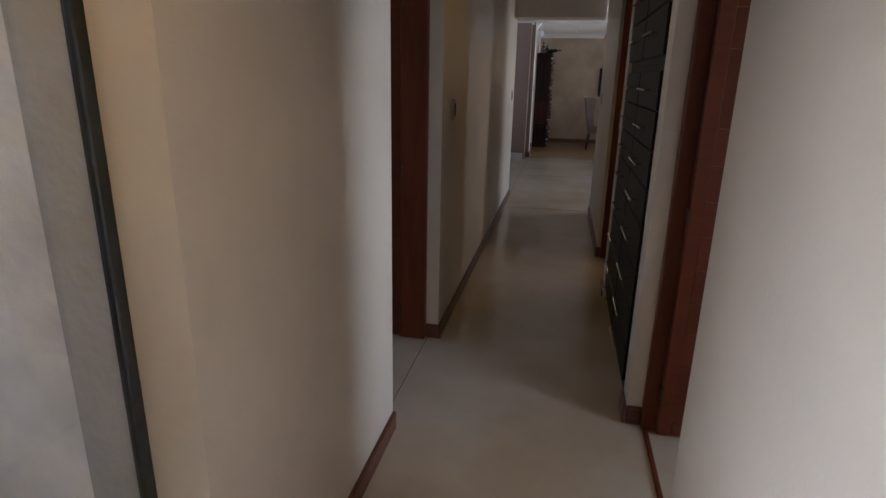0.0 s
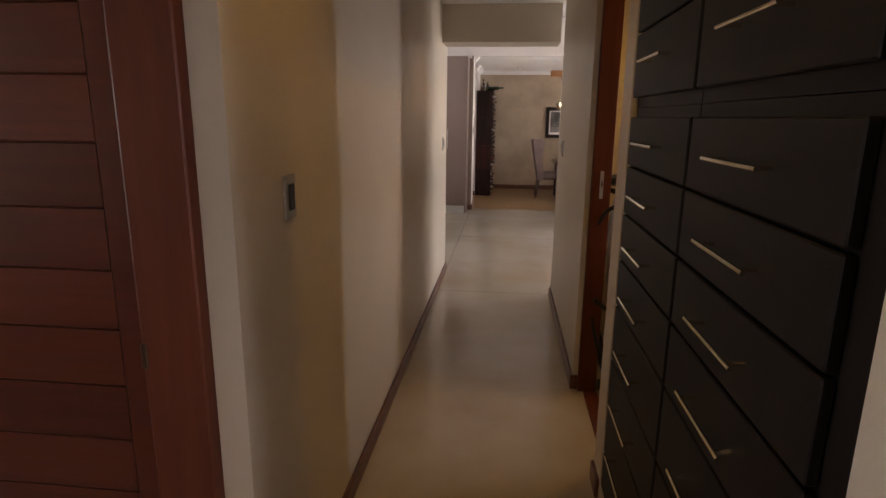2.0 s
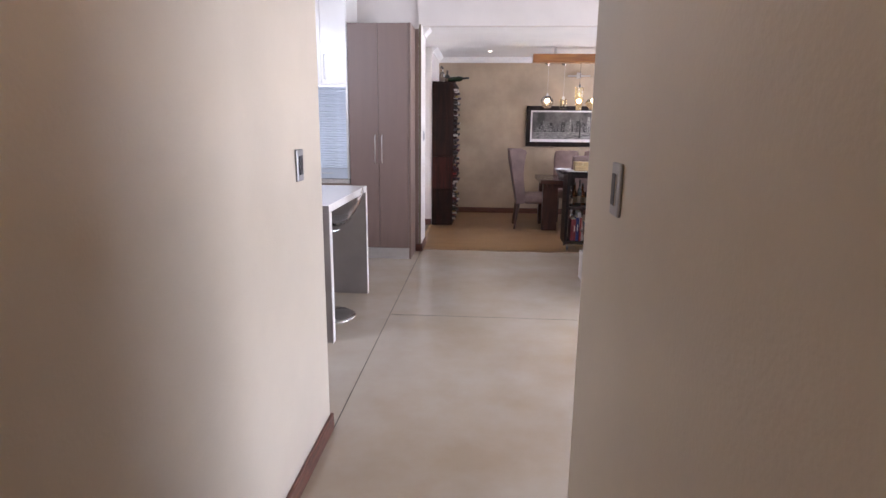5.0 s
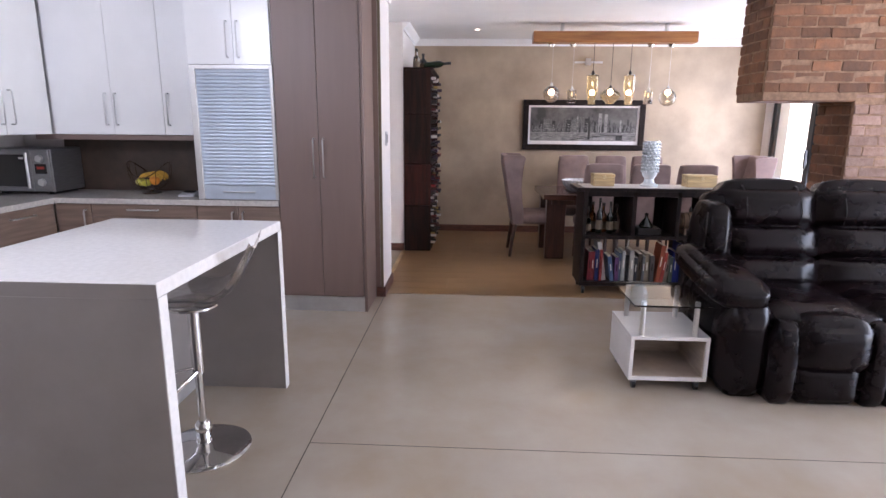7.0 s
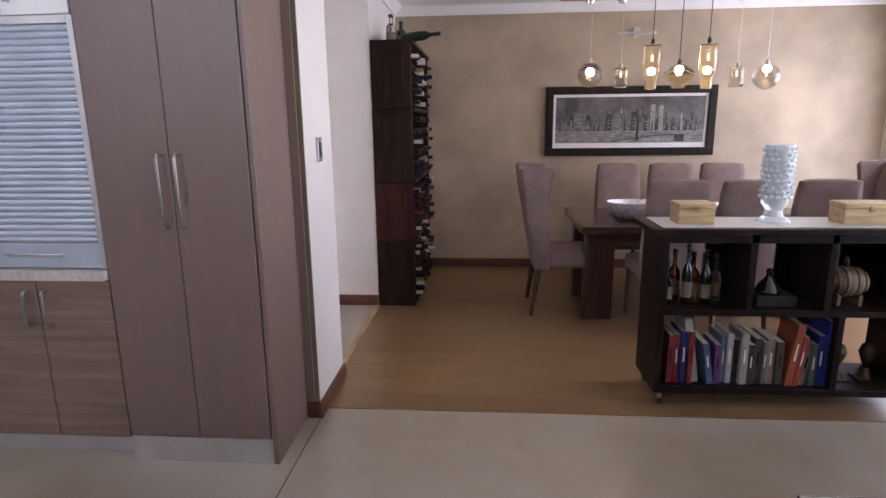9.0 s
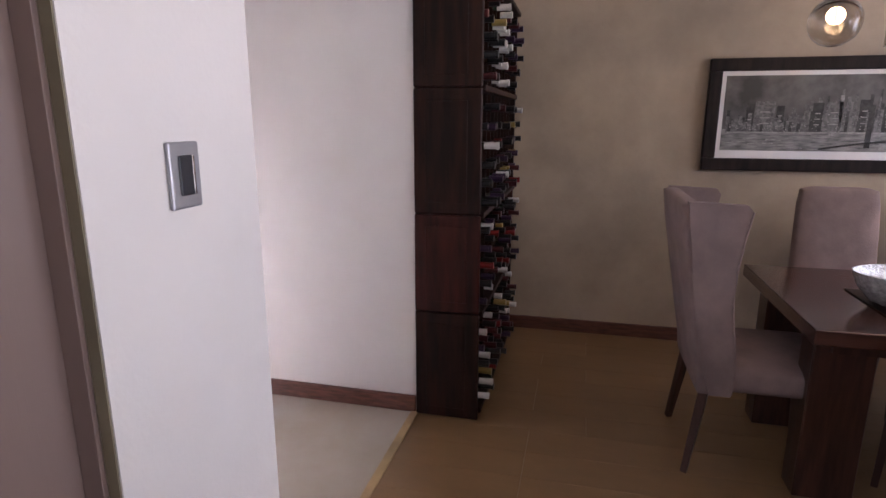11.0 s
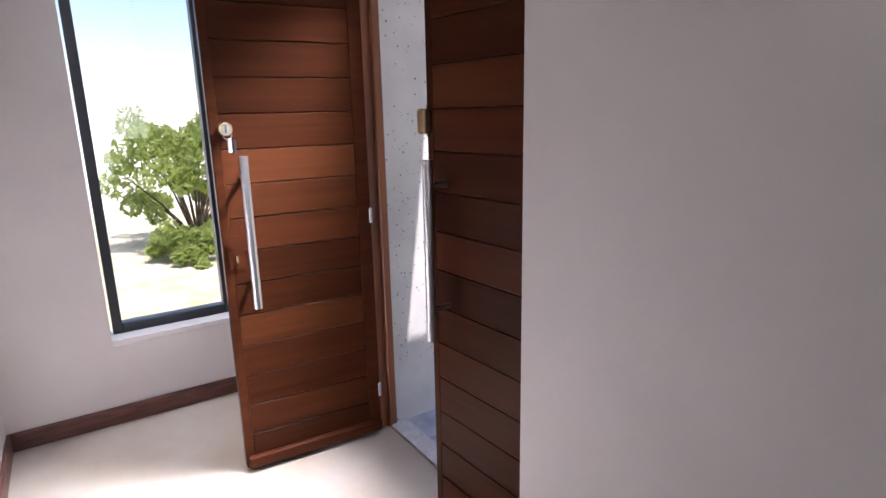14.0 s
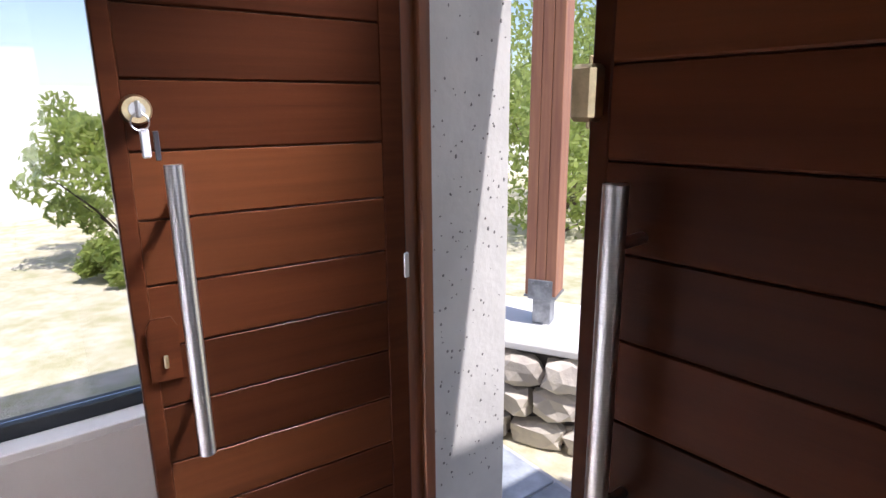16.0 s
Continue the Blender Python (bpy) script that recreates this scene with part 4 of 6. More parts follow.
def bar_stool():
    s = thing("bar_stool", pose(-0.835, 8.08, 0, 0, 0, 12), "chrome gas-lift bar stool with a clear acrylic seat", "bar stool")
    bm = bmesh.new()
    lathe(bm, [(0.195, 0), (0.195, 0.006), (0.18, 0.014), (0.08, 0.024), (0.035, 0.04), (0.03, 0.06)], (0, 0, 0), 36)
    part("base_plate", bm, M_CHROME, s, "round chrome base plate", smooth=True)
    bm = bmesh.new()
    lathe(bm, [(0.03, 0.05), (0.034, 0.09), (0.034, 0.12), (0.026, 0.13)], (0, 0, 0), 20)
    part("collar", bm, M_CHROME, s, smooth=True)
    bm = bmesh.new()
    rod(bm, (0, 0, 0.05), (0, 0, 0.36), 0.016, seg=18)
    rod(bm, (0, 0, 0.36), (0, 0, 0.66), 0.025, seg=18)
    part("column", bm, M_CHROME, s, "chrome gas-lift column", smooth=True)
    bm = bmesh.new()
    sweep(bm, [(0, 0.02, 0.37), (-0.06, 0.11, 0.33), (-0.13, 0.13, 0.31), (-0.18, 0.06, 0.31), (-0.18, -0.06, 0.31), (-0.13, -0.13, 0.31), (-0.06, -0.11, 0.33), (0, -0.02, 0.37)], 0.008, 8)
    part("footrest", bm, M_CHROME, s, smooth=True)
    bm = bmesh.new()
    lathe(bm, [(0.03, 0.63), (0.10, 0.655), (0.10, 0.663)], (0, 0, 0), 20)
    part("seat_mount", bm, M_CHROME, s, smooth=True)
    bm = bmesh.new()
    rows = []
    for i in range(13):
        t = i / 12
        x = -0.20 + 0.36 * min(1, t / 0.62) + 0.11 * max(0, (t - 0.62) / 0.38)
        z = 0.672 + 0.02 * (1 - t) + (0.23 * ((t - 0.5) / 0.5) ** 1.4 if t > 0.5 else 0)
        row = []
        for j in range(9):
            v = (j - 4) / 4
            row.append(bm.verts.new((x, v * (0.19 - 0.03 * t), z + 0.05 * v * v)))
        rows.append(row)
    for a, b in zip(rows, rows[1:]):
        for j in range(8):
            bm.faces.new((a[j], a[j + 1], b[j + 1], b[j]))
    bmesh.ops.solidify(bm, geom=bm.faces[:], thickness=0.007)
    part("seat_shell", bm, M_ACRYL, s, "clear acrylic seat shell", smooth=True)


bar_stool()

# ---- living room ----
M_LEATHER = material("dark_brown_leather", (0.0065, 0.0036, 0.0044), 0.27, vary=0.2, scale=4, bump=0.10, bump_scale=11, gloss_vary=0.05, spec=0.15)
M_SEAM = material("leather_seam", (0.008, 0.006, 0.006), 0.6)


def recliner_sofa():
    s = thing("recliner_sofa", pose(1.59, 8.66, 0), "dark brown leather recliner sofa with padded arms and footrests", "sofa")
    n, w, x0 = 3, 0.583, 0.27
    W = x0 * 2 + n * w
    part("base", one_box(0.15, W - 0.15, 0.16, 0.98, 0.03, 0.32, bevel=0.02), M_LEATHER, s)
    part("back_shell", one_box(0.2, W - 0.2, 0.86, 1.02, 0.05, 0.92, bevel=0.05, segs=3), M_LEATHER, s)
    for i in range(n):
        a, b = x0 + i * w, x0 + (i + 1) * w
        bm = bmesh.new()
        cushion(bm, a + 0.004, b - 0.004, 0.06, 0.70, 0.30, 0.475, 0.03, 7)
        part("seat_cushion", bm, M_LEATHER, s, smooth=True)
        bm = bmesh.new()
        cushion(bm, a + 0.11, b - 0.10, -0.03, 0.16, 0.20, 0.445, 0.035, 7)
        part("footrest_pad", bm, M_LEATHER, s, smooth=True)
        bm = bmesh.new()
        cushion(bm, a + 0.13, b - 0.12, -0.005, 0.12, 0.015, 0.215, 0.02, 7)
        part("footrest_lower", bm, M_LEATHER, s, smooth=True)
        for c, d in ((a + 0.0, a + 0.13), (b - 0.115, b - 0.002)):
            bm = bmesh.new()
            cushion(bm, c, d, -0.02, 0.2, 0.01, 0.43, 0.02, 6)
            part("footrest_side", bm, M_LEATHER, s, smooth=True)
        t = pose(0, 0.62, 0.44, -13, 0, 0)
        for z0, z1, puff in ((0.0, 0.21, 0.055), (0.19, 0.40, 0.06)):
            bm = bmesh.new()
            cushion(bm, a + 0.004 + 0.0, b - 0.004, 0.03, 0.20, z0, z1, puff, 7, t)
            part("back_cushion", bm, M_LEATHER, s, smooth=True)
        bm = bmesh.new()
        cushion(bm, a - (0.02 if i == 0 else 0.0), b - 0.006, 0.05, 0.27, 0.375, 0.635, 0.06, 8, t)
        h = part("headrest", bm, M_LEATHER, s, smooth=True)
        for sx in (a + 0.13, b - 0.13):
            bm = bmesh.new()
            sweep(bm, [t @ Vector((sx, y, z)) for y, z in ((0.02, 0.40), (-0.012, 0.47), (0.0, 0.56), (0.05, 0.632), (0.14, 0.66))], 0.004, 6)
            part("seam", bm, M_SEAM, h)
    for k, (a, b) in enumerate(((0.0, x0), (W - x0, W))):
        bm = bmesh.new()
        cushion(bm, a + 0.03, b - 0.01, 0.12, 0.72, 0.04, 0.53, 0.012, 6)
        arm = part("arm", bm, M_LEATHER, s, smooth=True)
        bm = bmesh.new()
        cushion(bm, a + 0.06, b + 0.01, 0.04, 0.26, 0.02, 0.52, 0.03, 6)
        part("arm_front", bm, M_LEATHER, arm, smooth=True)
        bm = bmesh.new()
        cushion(bm, a + 0.02, b + 0.0, 0.02, 0.76, -0.02, 0.095, 0.035, 9, pose(0, 0.06, 0.50, 7, 0, 0))
        part("arm_pad", bm, M_LEATHER, arm, "padded leather arm top", smooth=True)
        bm = bmesh.new()
        cushion(bm, a + (0.125 if k == 0 else 0.0), b - (0.0 if k == 0 else 0.125), 0.60, 0.88, 0.05, 0.93, 0.03, 8)
        part("wing", bm, M_LEATHER, arm, smooth=True)
        bm = bmesh.new()
        e = a if k == 0 else b
        sweep(bm, [(e + (0.12 if k == 0 else -0.12), 0.605 + 0.004 * math.sin(j * 2.6), 0.52 + j * 0.0125) for j in range(32)], 0.006, 5)
        part("stitched_ruffle", bm, M_SEAM, arm)
    for x in (0.15, W - 0.15):
        for y in (0.2, 0.95):
            part("foot", one_box(x - 0.03, x + 0.03, y - 0.03, y + 0.03, 0, 0.05), M_BLACKPL, s)


recliner_sofa()

M_WHITELAC = material("white_lacquer_board", (0.74, 0.72, 0.71), 0.25, vary=0.04, scale=3)
M_INNER = material("pale_wood_lining", (0.42, 0.34, 0.27), 0.5, vary=0.12, scale=4, stretch=(1, 1, 8))
M_TABLEGLASS = glass_material("table_glass", (0.93, 0.98, 0.96))
M_CAST = material("grey_castor", (0.18, 0.18, 0.19), 0.4, 0.3)


def castor(parent, x, y):
    bm = bmesh.new()
    rod(bm, (x - 0.009, y, 0.022), (x + 0.009, y, 0.022), 0.022, seg=16)
    w = part("castor", bm, M_BLACKPL, parent, smooth=True)
    part("castor_fork", one_box(x - 0.014, x + 0.014, y - 0.014, y + 0.014, 0.03, 0.062, bevel=0.003), M_CAST, w)


def side_table():
    t = thing("side_table", pose(1.18, 8.77, 0), "white lacquered side table on castors with a glass top", "side table")
    W, D = 0.415, 0.425
    for n, b in (("panel", (0, W, 0, D, 0.062, 0.082)), ("panel", (0, W, 0, D, 0.292, 0.312)), ("panel", (0, 0.02, 0, D, 0.082, 0.292)), ("panel", (W - 0.02, W, 0, D, 0.082, 0.292))):
        part(n, one_box(*b, bevel=0.002), M_WHITELAC, t)
    part("back_panel", one_box(0.02, W - 0.02, D - 0.06, D - 0.045, 0.082, 0.292), M_INNER, t, "pale wood lining")
    part("lining", one_box(0.021, W - 0.021, 0.012, D - 0.06, 0.0825, 0.086), M_INNER, t, "pale wood lining")
    part("lining", one_box(W - 0.024, W - 0.0205, 0.012, D - 0.06, 0.086, 0.29), M_INNER, t, "pale wood lining")
    for x in (0.06, 0.34):
        for y in (0.03, 0.34):
            bm = bmesh.new()
            rod(bm, (x, y, 0.312), (x, y, 0.492), 0.014, seg=16)
            part("post", bm, M_STEEL, t, "brushed steel post", smooth=True)
    g = part("glass_top", one_box(-0.015, W - 0.02, -0.06, D - 0.03, 0.493, 0.503, bevel=0.002), M_TABLEGLASS, t, "clear glass top")
    g.visible_shadow = False
    for x in (0.04, W - 0.04):
        for y in (0.04, D - 0.04):
            castor(t, x, y)


side_table()

# brick chimney breast
M_BRICK = material("orange_brown_clay_brick", (0.235, 0.104, 0.05), 0.85, vary=0.25, scale=7, bump=0.7, bump_scale=35, island=0.36, color2=(0.145, 0.072, 0.042))
M_BRICKPALE = material("lime_washed_brick", (0.31, 0.205, 0.165), 0.85, vary=0.2, scale=8, bump=0.6, bump_scale=45, island=0.25, color2=(0.22, 0.13, 0.095))
M_MORTAR = material("sandy_mortar", (0.27, 0.165, 0.105), 0.95, vary=0.15, scale=20, bump=0.5, bump_scale=60)
_ch = thing("fireplace", pose(0, 0, 0), "double-sided brown brick fireplace with a hanging chimney breast", "fireplace", kind="structure")
part("core", one_box(2.532, 6.1, 10.4955, 10.944, 1.603, DZ), M_MORTAR, _ch, "sandy mortar core")
part("pillar_core", one_box(3.219, 6.1, 10.4955, 10.944, -0.01, 1.602), M_MORTAR, _ch, "sandy mortar core")
part("lintel_soffit", one_box(2.538, 3.228, 10.505, 10.945, 1.595, 1.603), M_BRICK, _ch)


def brick_mesh(w, d, h, mat, seed):
    rng = random.Random(seed)
    bm = bmesh.new()
    box(bm, 0, w, 0, d, 0, h, bevel=0.004)
    for v in bm.verts:
        v.co += Vector((rng.uniform(-1, 1), rng.uniform(-1, 1), rng.uniform(-1, 1))) * 0.0042
    return mesh_of("brick", bm, mat)


BW, BH, BD, BJ = 0.208, 0.068, 0.10, 0.011
_full = {m: [brick_mesh(BW, 0.02, BH, m, k) for k in range(3)] for m in (M_BRICK, M_BRICKPALE)}
_half = {m: [brick_mesh(BD, 0.02, BH, m, k + 9) for k in range(2)] for m in (M_BRICK, M_BRICKPALE)}
_side = [brick_mesh(BW, 0.02, BH, M_BRICK, k + 20) for k in range(3)]
_rng = random.Random(4)


def lay(me, x, y, z, turn=0):
    b = new("brick", me)
    b.parent = _ch
    b.matrix_basis = at(pose(x + 0.0, y + _rng.uniform(-0.005, 0.005), z, 0, _rng.uniform(-0.9, 0.9), turn))


_z, _row = 0.002, 0
while _z + BH < DZ + 0.02:
    up = _z > 1.585
    _x0 = 2.533 if up else 3.22
    x = _x0 + 0.0
    if _row % 2:
        lay(_rng.choice(_half[M_BRICK if up else M_BRICKPALE]), x, 10.49, _z)
        x += BD + BJ
    while x < 4.15:
        pale = (not up) or (_z < 1.9 and x > 3.25 + _rng.uniform(-0.2, 0.25))
        if _z > 1.0 or x < 3.9:
            lay(_rng.choice(_full[M_BRICKPALE if pale else M_BRICK]), x, 10.49, _z)
        x += BW + BJ
    y = 10.955
    if _row % 2:
        lay(_half[M_BRICK][0], _x0 - 0.006, y, _z, -90)
        y -= BD + BJ
    while y - BW > 10.50:
        lay(_rng.choice(_side), _x0 - 0.006, y, _z, -90)
        y -= BW + BJ
    if y - BD > 10.49:
        lay(_half[M_BRICK][1], _x0 - 0.006, y, _z, -90)
    _z += BH + BJ
    _row += 1

# ---- bookcase between living and dining room ----
M_WENGE = material("black_brown_veneer", (0.014, 0.008, 0.007), 0.45, spec=0.2, vary=0.35, scale=3, stretch=(8, 8, 1), bump=0.05)


def bookcase():
    b = thing("bookcase", pose(1.24, 10.56, 0), "low black-brown open bookcase on castors", "bookcase")
    W, D, z0, z1 = 1.22, 0.34, 0.075, 0.876
    for n, q in (("side", (0, 0.03, 0, D, z0, z1)), ("side", (W - 0.03, W, 0, D, z0, z1)), ("top_board", (-0.06, W + 0.02, -0.015, D + 0.02, z1, z1 + 0.028)), ("bottom_board", (0.03, W - 0.03, 0, D, z0, z0 + 0.035)),
                 ("shelf", (0.03, W - 0.03, 0.0, D, 0.48, 0.51)), ("rail", (0.03, W - 0.03, 0.0, 0.02, 0.835, z1))):
        part(n, one_box(*q, bevel=0.002), M_WENGE, b)
    for x in (0.40, 0.755):
        part("divider", one_box(x, x + 0.03, 0.0, D, 0.51, z1), M_WENGE, b)
    for x0, x1 in ((0.03, 0.134), (0.32, 0.506), (0.674, 0.863), (0.993, 1.19)):
        part("back_panel", one_box(x0, x1, D - 0.015, D, 0.51, z1), M_WENGE, b)
    part("divider", one_box(0.83, 0.86, 0.0, D, 0.11, 0.48), M_WENGE, b)
    part("runner", one_box(0.0, W - 0.05, 0.03, D - 0.02, z1 + 0.0285, z1 + 0.031), M_WHITELAC, b, "white cloth runner")
    for x in (0.04, W - 0.04):
        for y in (0.04, D - 0.04):
            castor(b, x, y)


bookcase()
BX, BY = 1.24, 10.56


def flat_color(name, c, rough=0.55):
    return material(name, c, rough, vary=0.08, scale=12)


_cols = [(0.25, 0.02, 0.03), (0.25, 0.02, 0.03), (0.02, 0.03, 0.18), (0.35, 0.03, 0.03), (0.62, 0.60, 0.58), (0.10, 0.16, 0.30), (0.16, 0.06, 0.20), (0.14, 0.2, 0.3), (0.55, 0.55, 0.52), (0.03, 0.03, 0.035), (0.5, 0.47, 0.42),
         (0.05, 0.05, 0.06), (0.13, 0.09, 0.06), (0.2, 0.2, 0.2), (0.36, 0.29, 0.2), (0.09, 0.07, 0.06), (0.45, 0.10, 0.04), (0.5, 0.06, 0.04), (0.3, 0.26, 0.22), (0.12, 0.16, 0.12), (0.02, 0.04, 0.32), (0.02, 0.04, 0.32)]
M_PAGES = flat_color("book_pages", (0.7, 0.65, 0.55), 0.8)
_r = random.Random(11)
_bx = 0.05
for _k, _c in enumerate(_cols):
    _t = _r.uniform(0.02, 0.038)
    _h = _r.uniform(0.20, 0.29) + (0.05 if _k in (4, 16, 17, 20, 21) else 0)
    _lean = -9 if _k in (4, 5) else (7 if _k in (16, 17, 18) else _r.uniform(-1, 1))
    bk = thing("book", pose(BX + _bx + 0.02, BY + 0.03 + _r.uniform(0, 0.03), 0.112, 0, _lean, 0), "upright book with a %s cover on the lower shelf" % ["red", "red", "dark blue", "red", "white", "blue", "purple", "grey-blue", "pale grey", "black", "cream", "black", "brown", "grey", "tan", "dark brown", "orange", "red", "beige", "green", "bright blue", "bright blue"][_k], "book", "books on the low shelf")
    part("cover", one_box(0, _t, 0, 0.17, 0, _h, bevel=0.002), flat_color("book_cloth_%s" % "abcdefghijklmnopqrstuvwx"[_k], tuple(v * 0.6 for v in _c)), bk)
    part("pages", one_box(0.003, _t - 0.003, 0.004, 0.172, _h - 0.001, _h + 0.0012), M_PAGES, bk)
    part("spine_title", one_box(_t * 0.38, _t * 0.62, -0.001, 0.001, _h * 0.42, _h * 0.70), M_PAGES if _k % 3 else M_WENGE, bk)
    _bx += _t + 0.0035 + (0.03 if _k in (4,) else 0.006 if _k in (15, 18) else 0)

M_BOTTLECLEAR = glass_material("clear_bottle_glass", (0.9, 0.93, 0.92))
M_AMBER = glass_material("amber_spirit", (0.45, 0.16, 0.03))
M_DARKGLASS = material("dark_bottle_glass", (0.012, 0.014, 0.010), 0.08, vary=0.2, coat=0.3)
M_CORK = material("black_stopper", (0.02, 0.015, 0.012), 0.5)
M_LABEL = material("paper_label", (0.16, 0.12, 0.08), 0.7, vary=0.1)


def spirit_bottle(x, y, z, h, r, mat, label):
    b = thing("spirit_bottle", pose(x, y, z), label, "bottle", "bottles in the bookcase")
    bm = bmesh.new()
    lathe(bm, [(r * 0.9, 0), (r, 0.01), (r, h * 0.5), (r * 0.85, h * 0.6), (r * 0.35, h * 0.68), (r * 0.3, h * 0.88), (r * 0.36, h * 0.885), (r * 0.36, h * 0.9)], (0, 0, 0), 16)
    part("glass_body", bm, mat, b, smooth=True)
    bm = bmesh.new()
    rod(bm, (0, 0, h * 0.9), (0, 0, h), r * 0.42, seg=12)
    part("stopper", bm, M_CORK, b, "black stopper", smooth=True)
    bm = bmesh.new()
    lathe(bm, [(r * 1.012, h * 0.12), (r * 1.012, h * 0.38)], (0, 0, 0), 16)
    part("label", bm, M_LABEL, b, "paper label")


for _k, (_x, _h, _q, _m) in enumerate(((0.06, 0.22, 0.028, M_BOTTLECLEAR), (0.11, 0.26, 0.03, M_AMBER), (0.155, 0.30, 0.026, M_DARKGLASS), (0.20, 0.25, 0.034, M_AMBER), (0.245, 0.27, 0.027, M_DARKGLASS), (0.31, 0.24, 0.03, M_BOTTLECLEAR))):
    spirit_bottle(BX + _x, BY + 0.10 + 0.06 * (_k % 2), 0.512, _h, _q, _m, ["clear glass spirit bottle in the bookcase", "amber spirit bottle with a black stopper in the bookcase", "dark glass spirit bottle in the bookcase"][(_m is M_AMBER) + 2 * (_m is M_DARKGLASS)])

# decanter, box and small barrel in the other bays
bm = bmesh.new()
lathe(bm, [(0.055, 0), (0.06, 0.01), (0.045, 0.04), (0.015, 0.08), (0.012, 0.10), (0.018, 0.115), (0.0, 0.125)], (0, 0, 0), 20)
solo("decanter", bm, M_DARKGLASS, "squat dark glass decanter on a black box", "decanter", smooth=True, m=pose(BX + 0.55, BY + 0.12, 0.566))
solo("keepsake_box", one_box(BX + 0.47, BX + 0.66, BY + 0.05, BY + 0.22, 0.512, 0.565, bevel=0.003), M_CORK, "flat black wooden box on the shelf", "box")
M_BARREL = material("weathered_barrel_oak", (0.20, 0.13, 0.08), 0.6, vary=0.25, scale=6, stretch=(8, 1, 1))


def small_barrel():
    b = thing("wooden_barrel", pose(BX + 0.83, BY + 0.14, 0.62), "small oak spirit barrel on a stand in the bookcase", "barrel")
    t = Matrix.Rotation(radians(90), 4, "Y")
    bm = bmesh.new()
    lathe(bm, [(0.055, 0), (0.07, 0.03), (0.078, 0.085), (0.07, 0.14), (0.055, 0.17)], (0, 0, 0), 22, t)
    part("staves", bm, M_BARREL, b, smooth=True)
    for z in (0.025, 0.06, 0.11, 0.145):
        bm = bmesh.new()
        q = 0.079 - 0.0028 * abs(z - 0.085) * 100 * 0.7
        lathe(bm, [(q + 0.001, z - 0.006), (q + 0.001, z + 0.006)], (0, 0, 0), 22, t)
        part("hoop", bm, M_WIRE, b, "dark metal hoop")
    bm = bmesh.new()
    lathe(bm, [(0.012, 0.07), (0.012, 0.10), (0.006, 0.12), (0.0, 0.125)], (0.085, 0, 0), 10)
    part("bung", bm, M_CORK, b)
    for x in (0.03, 0.13):
        part("stand", one_box(x, x + 0.015, -0.06, 0.06, -0.108, -0.055), M_BARREL, b)


small_barrel()


def ornament(x, z, label):
    o = thing("ornament", pose(BX + x, BY + 0.14, z), label, "ornament", "ornaments on the low shelf")
    bm = bmesh.new()
    lathe(bm, [(0.045, 0), (0.03, 0.015), (0.012, 0.05), (0.03, 0.09), (0.042, 0.13), (0.03, 0.17), (0.0, 0.19)], (0, 0, 0), 18)
    part("body", bm, M_WIRE, o, smooth=True)
    part("plinth", one_box(-0.055, 0.055, -0.05, 0.05, -0.012, 0.0, bevel=0.003), M_CORK, o)


ornament(0.93, 0.123, "dark metal ornament on a plinth in the bookcase")
ornament(1.08, 0.123, "dark figure-like metal ornament in the bookcase")

M_SEAGLASS = glass_material("pale_blue_moulded_glass", (0.90, 0.95, 0.97), 0.25)
M_SEAGLASS.node_tree.nodes["Principled BSDF"].inputs["Transmission Weight"].default_value = 0.6


def knobbly_vase():
    v = thing("vase", pose(1.80, 10.73, 0.908), "tall pale blue glass vase with moulded knobs", "vase")
    bm = bmesh.new()
    lathe(bm, [(0.075, 0), (0.072, 0.012), (0.045, 0.03), (0.038, 0.06), (0.058, 0.09), (0.062, 0.12), (0.062, 0.37), (0.057, 0.37), (0.055, 0.12), (0.03, 0.09)], (0, 0, 0), 28)
    part("body", bm, M_SEAGLASS, v, smooth=True)
    bm = bmesh.new()
    for r in range(10):
        for k in range(14):
            a = 2 * math.pi * (k + 0.5 * (r % 2)) / 14
            bmesh.ops.create_icosphere(bm, subdivisions=1, radius=0.0105, matrix=Matrix.Translation((0.066 * math.cos(a), 0.066 * math.sin(a), 0.125 + 0.025 * r)))
    tagged(part("hobnail_relief", bm, M_SEAGLASS, v, smooth=True), kind="stuff")


knobbly_vase()
M_PALEWOOD = material("pale_pine_box", (0.50, 0.36, 0.18), 0.5, vary=0.15, scale=5, stretch=(1, 8, 8))
for _x, _w, _l in ((1.33, 0.17, "small pale wooden box on the bookcase"), (2.09, 0.24, "long pale wooden box on the bookcase")):
    o = thing("wooden_box", pose(_x, 10.66, 0.908), _l, "box", "wooden boxes")
    part("body", one_box(0, _w, 0, 0.13, 0, 0.075, bevel=0.003), M_PALEWOOD, o)
    part("lid", one_box(-0.003, _w + 0.003, -0.003, 0.133, 0.076, 0.10, bevel=0.003), M_PALEWOOD, o)
    part("clasp", one_box(_w / 2 - 0.012, _w / 2 + 0.012, -0.007, -0.002, 0.06, 0.09, bevel=0.001), M_BRASS, o, "small brass clasp")

# ---- dining room ----
M_TABLEWOOD = material("dark_mahogany_table", (0.055, 0.022, 0.015), 0.22, vary=0.3, scale=3, stretch=(0.7, 7, 7), bump=0.04, coat=0.4)
M_LEGWOOD = material("dark_mahogany_leg", (0.05, 0.02, 0.014), 0.3, vary=0.3, scale=4, stretch=(7, 7, 0.7), bump=0.04)
M_VELVET = material("taupe_mauve_velvet", (0.215, 0.152, 0.14), 0.85, vary=0.12, scale=5, bump=0.15, bump_scale=120)


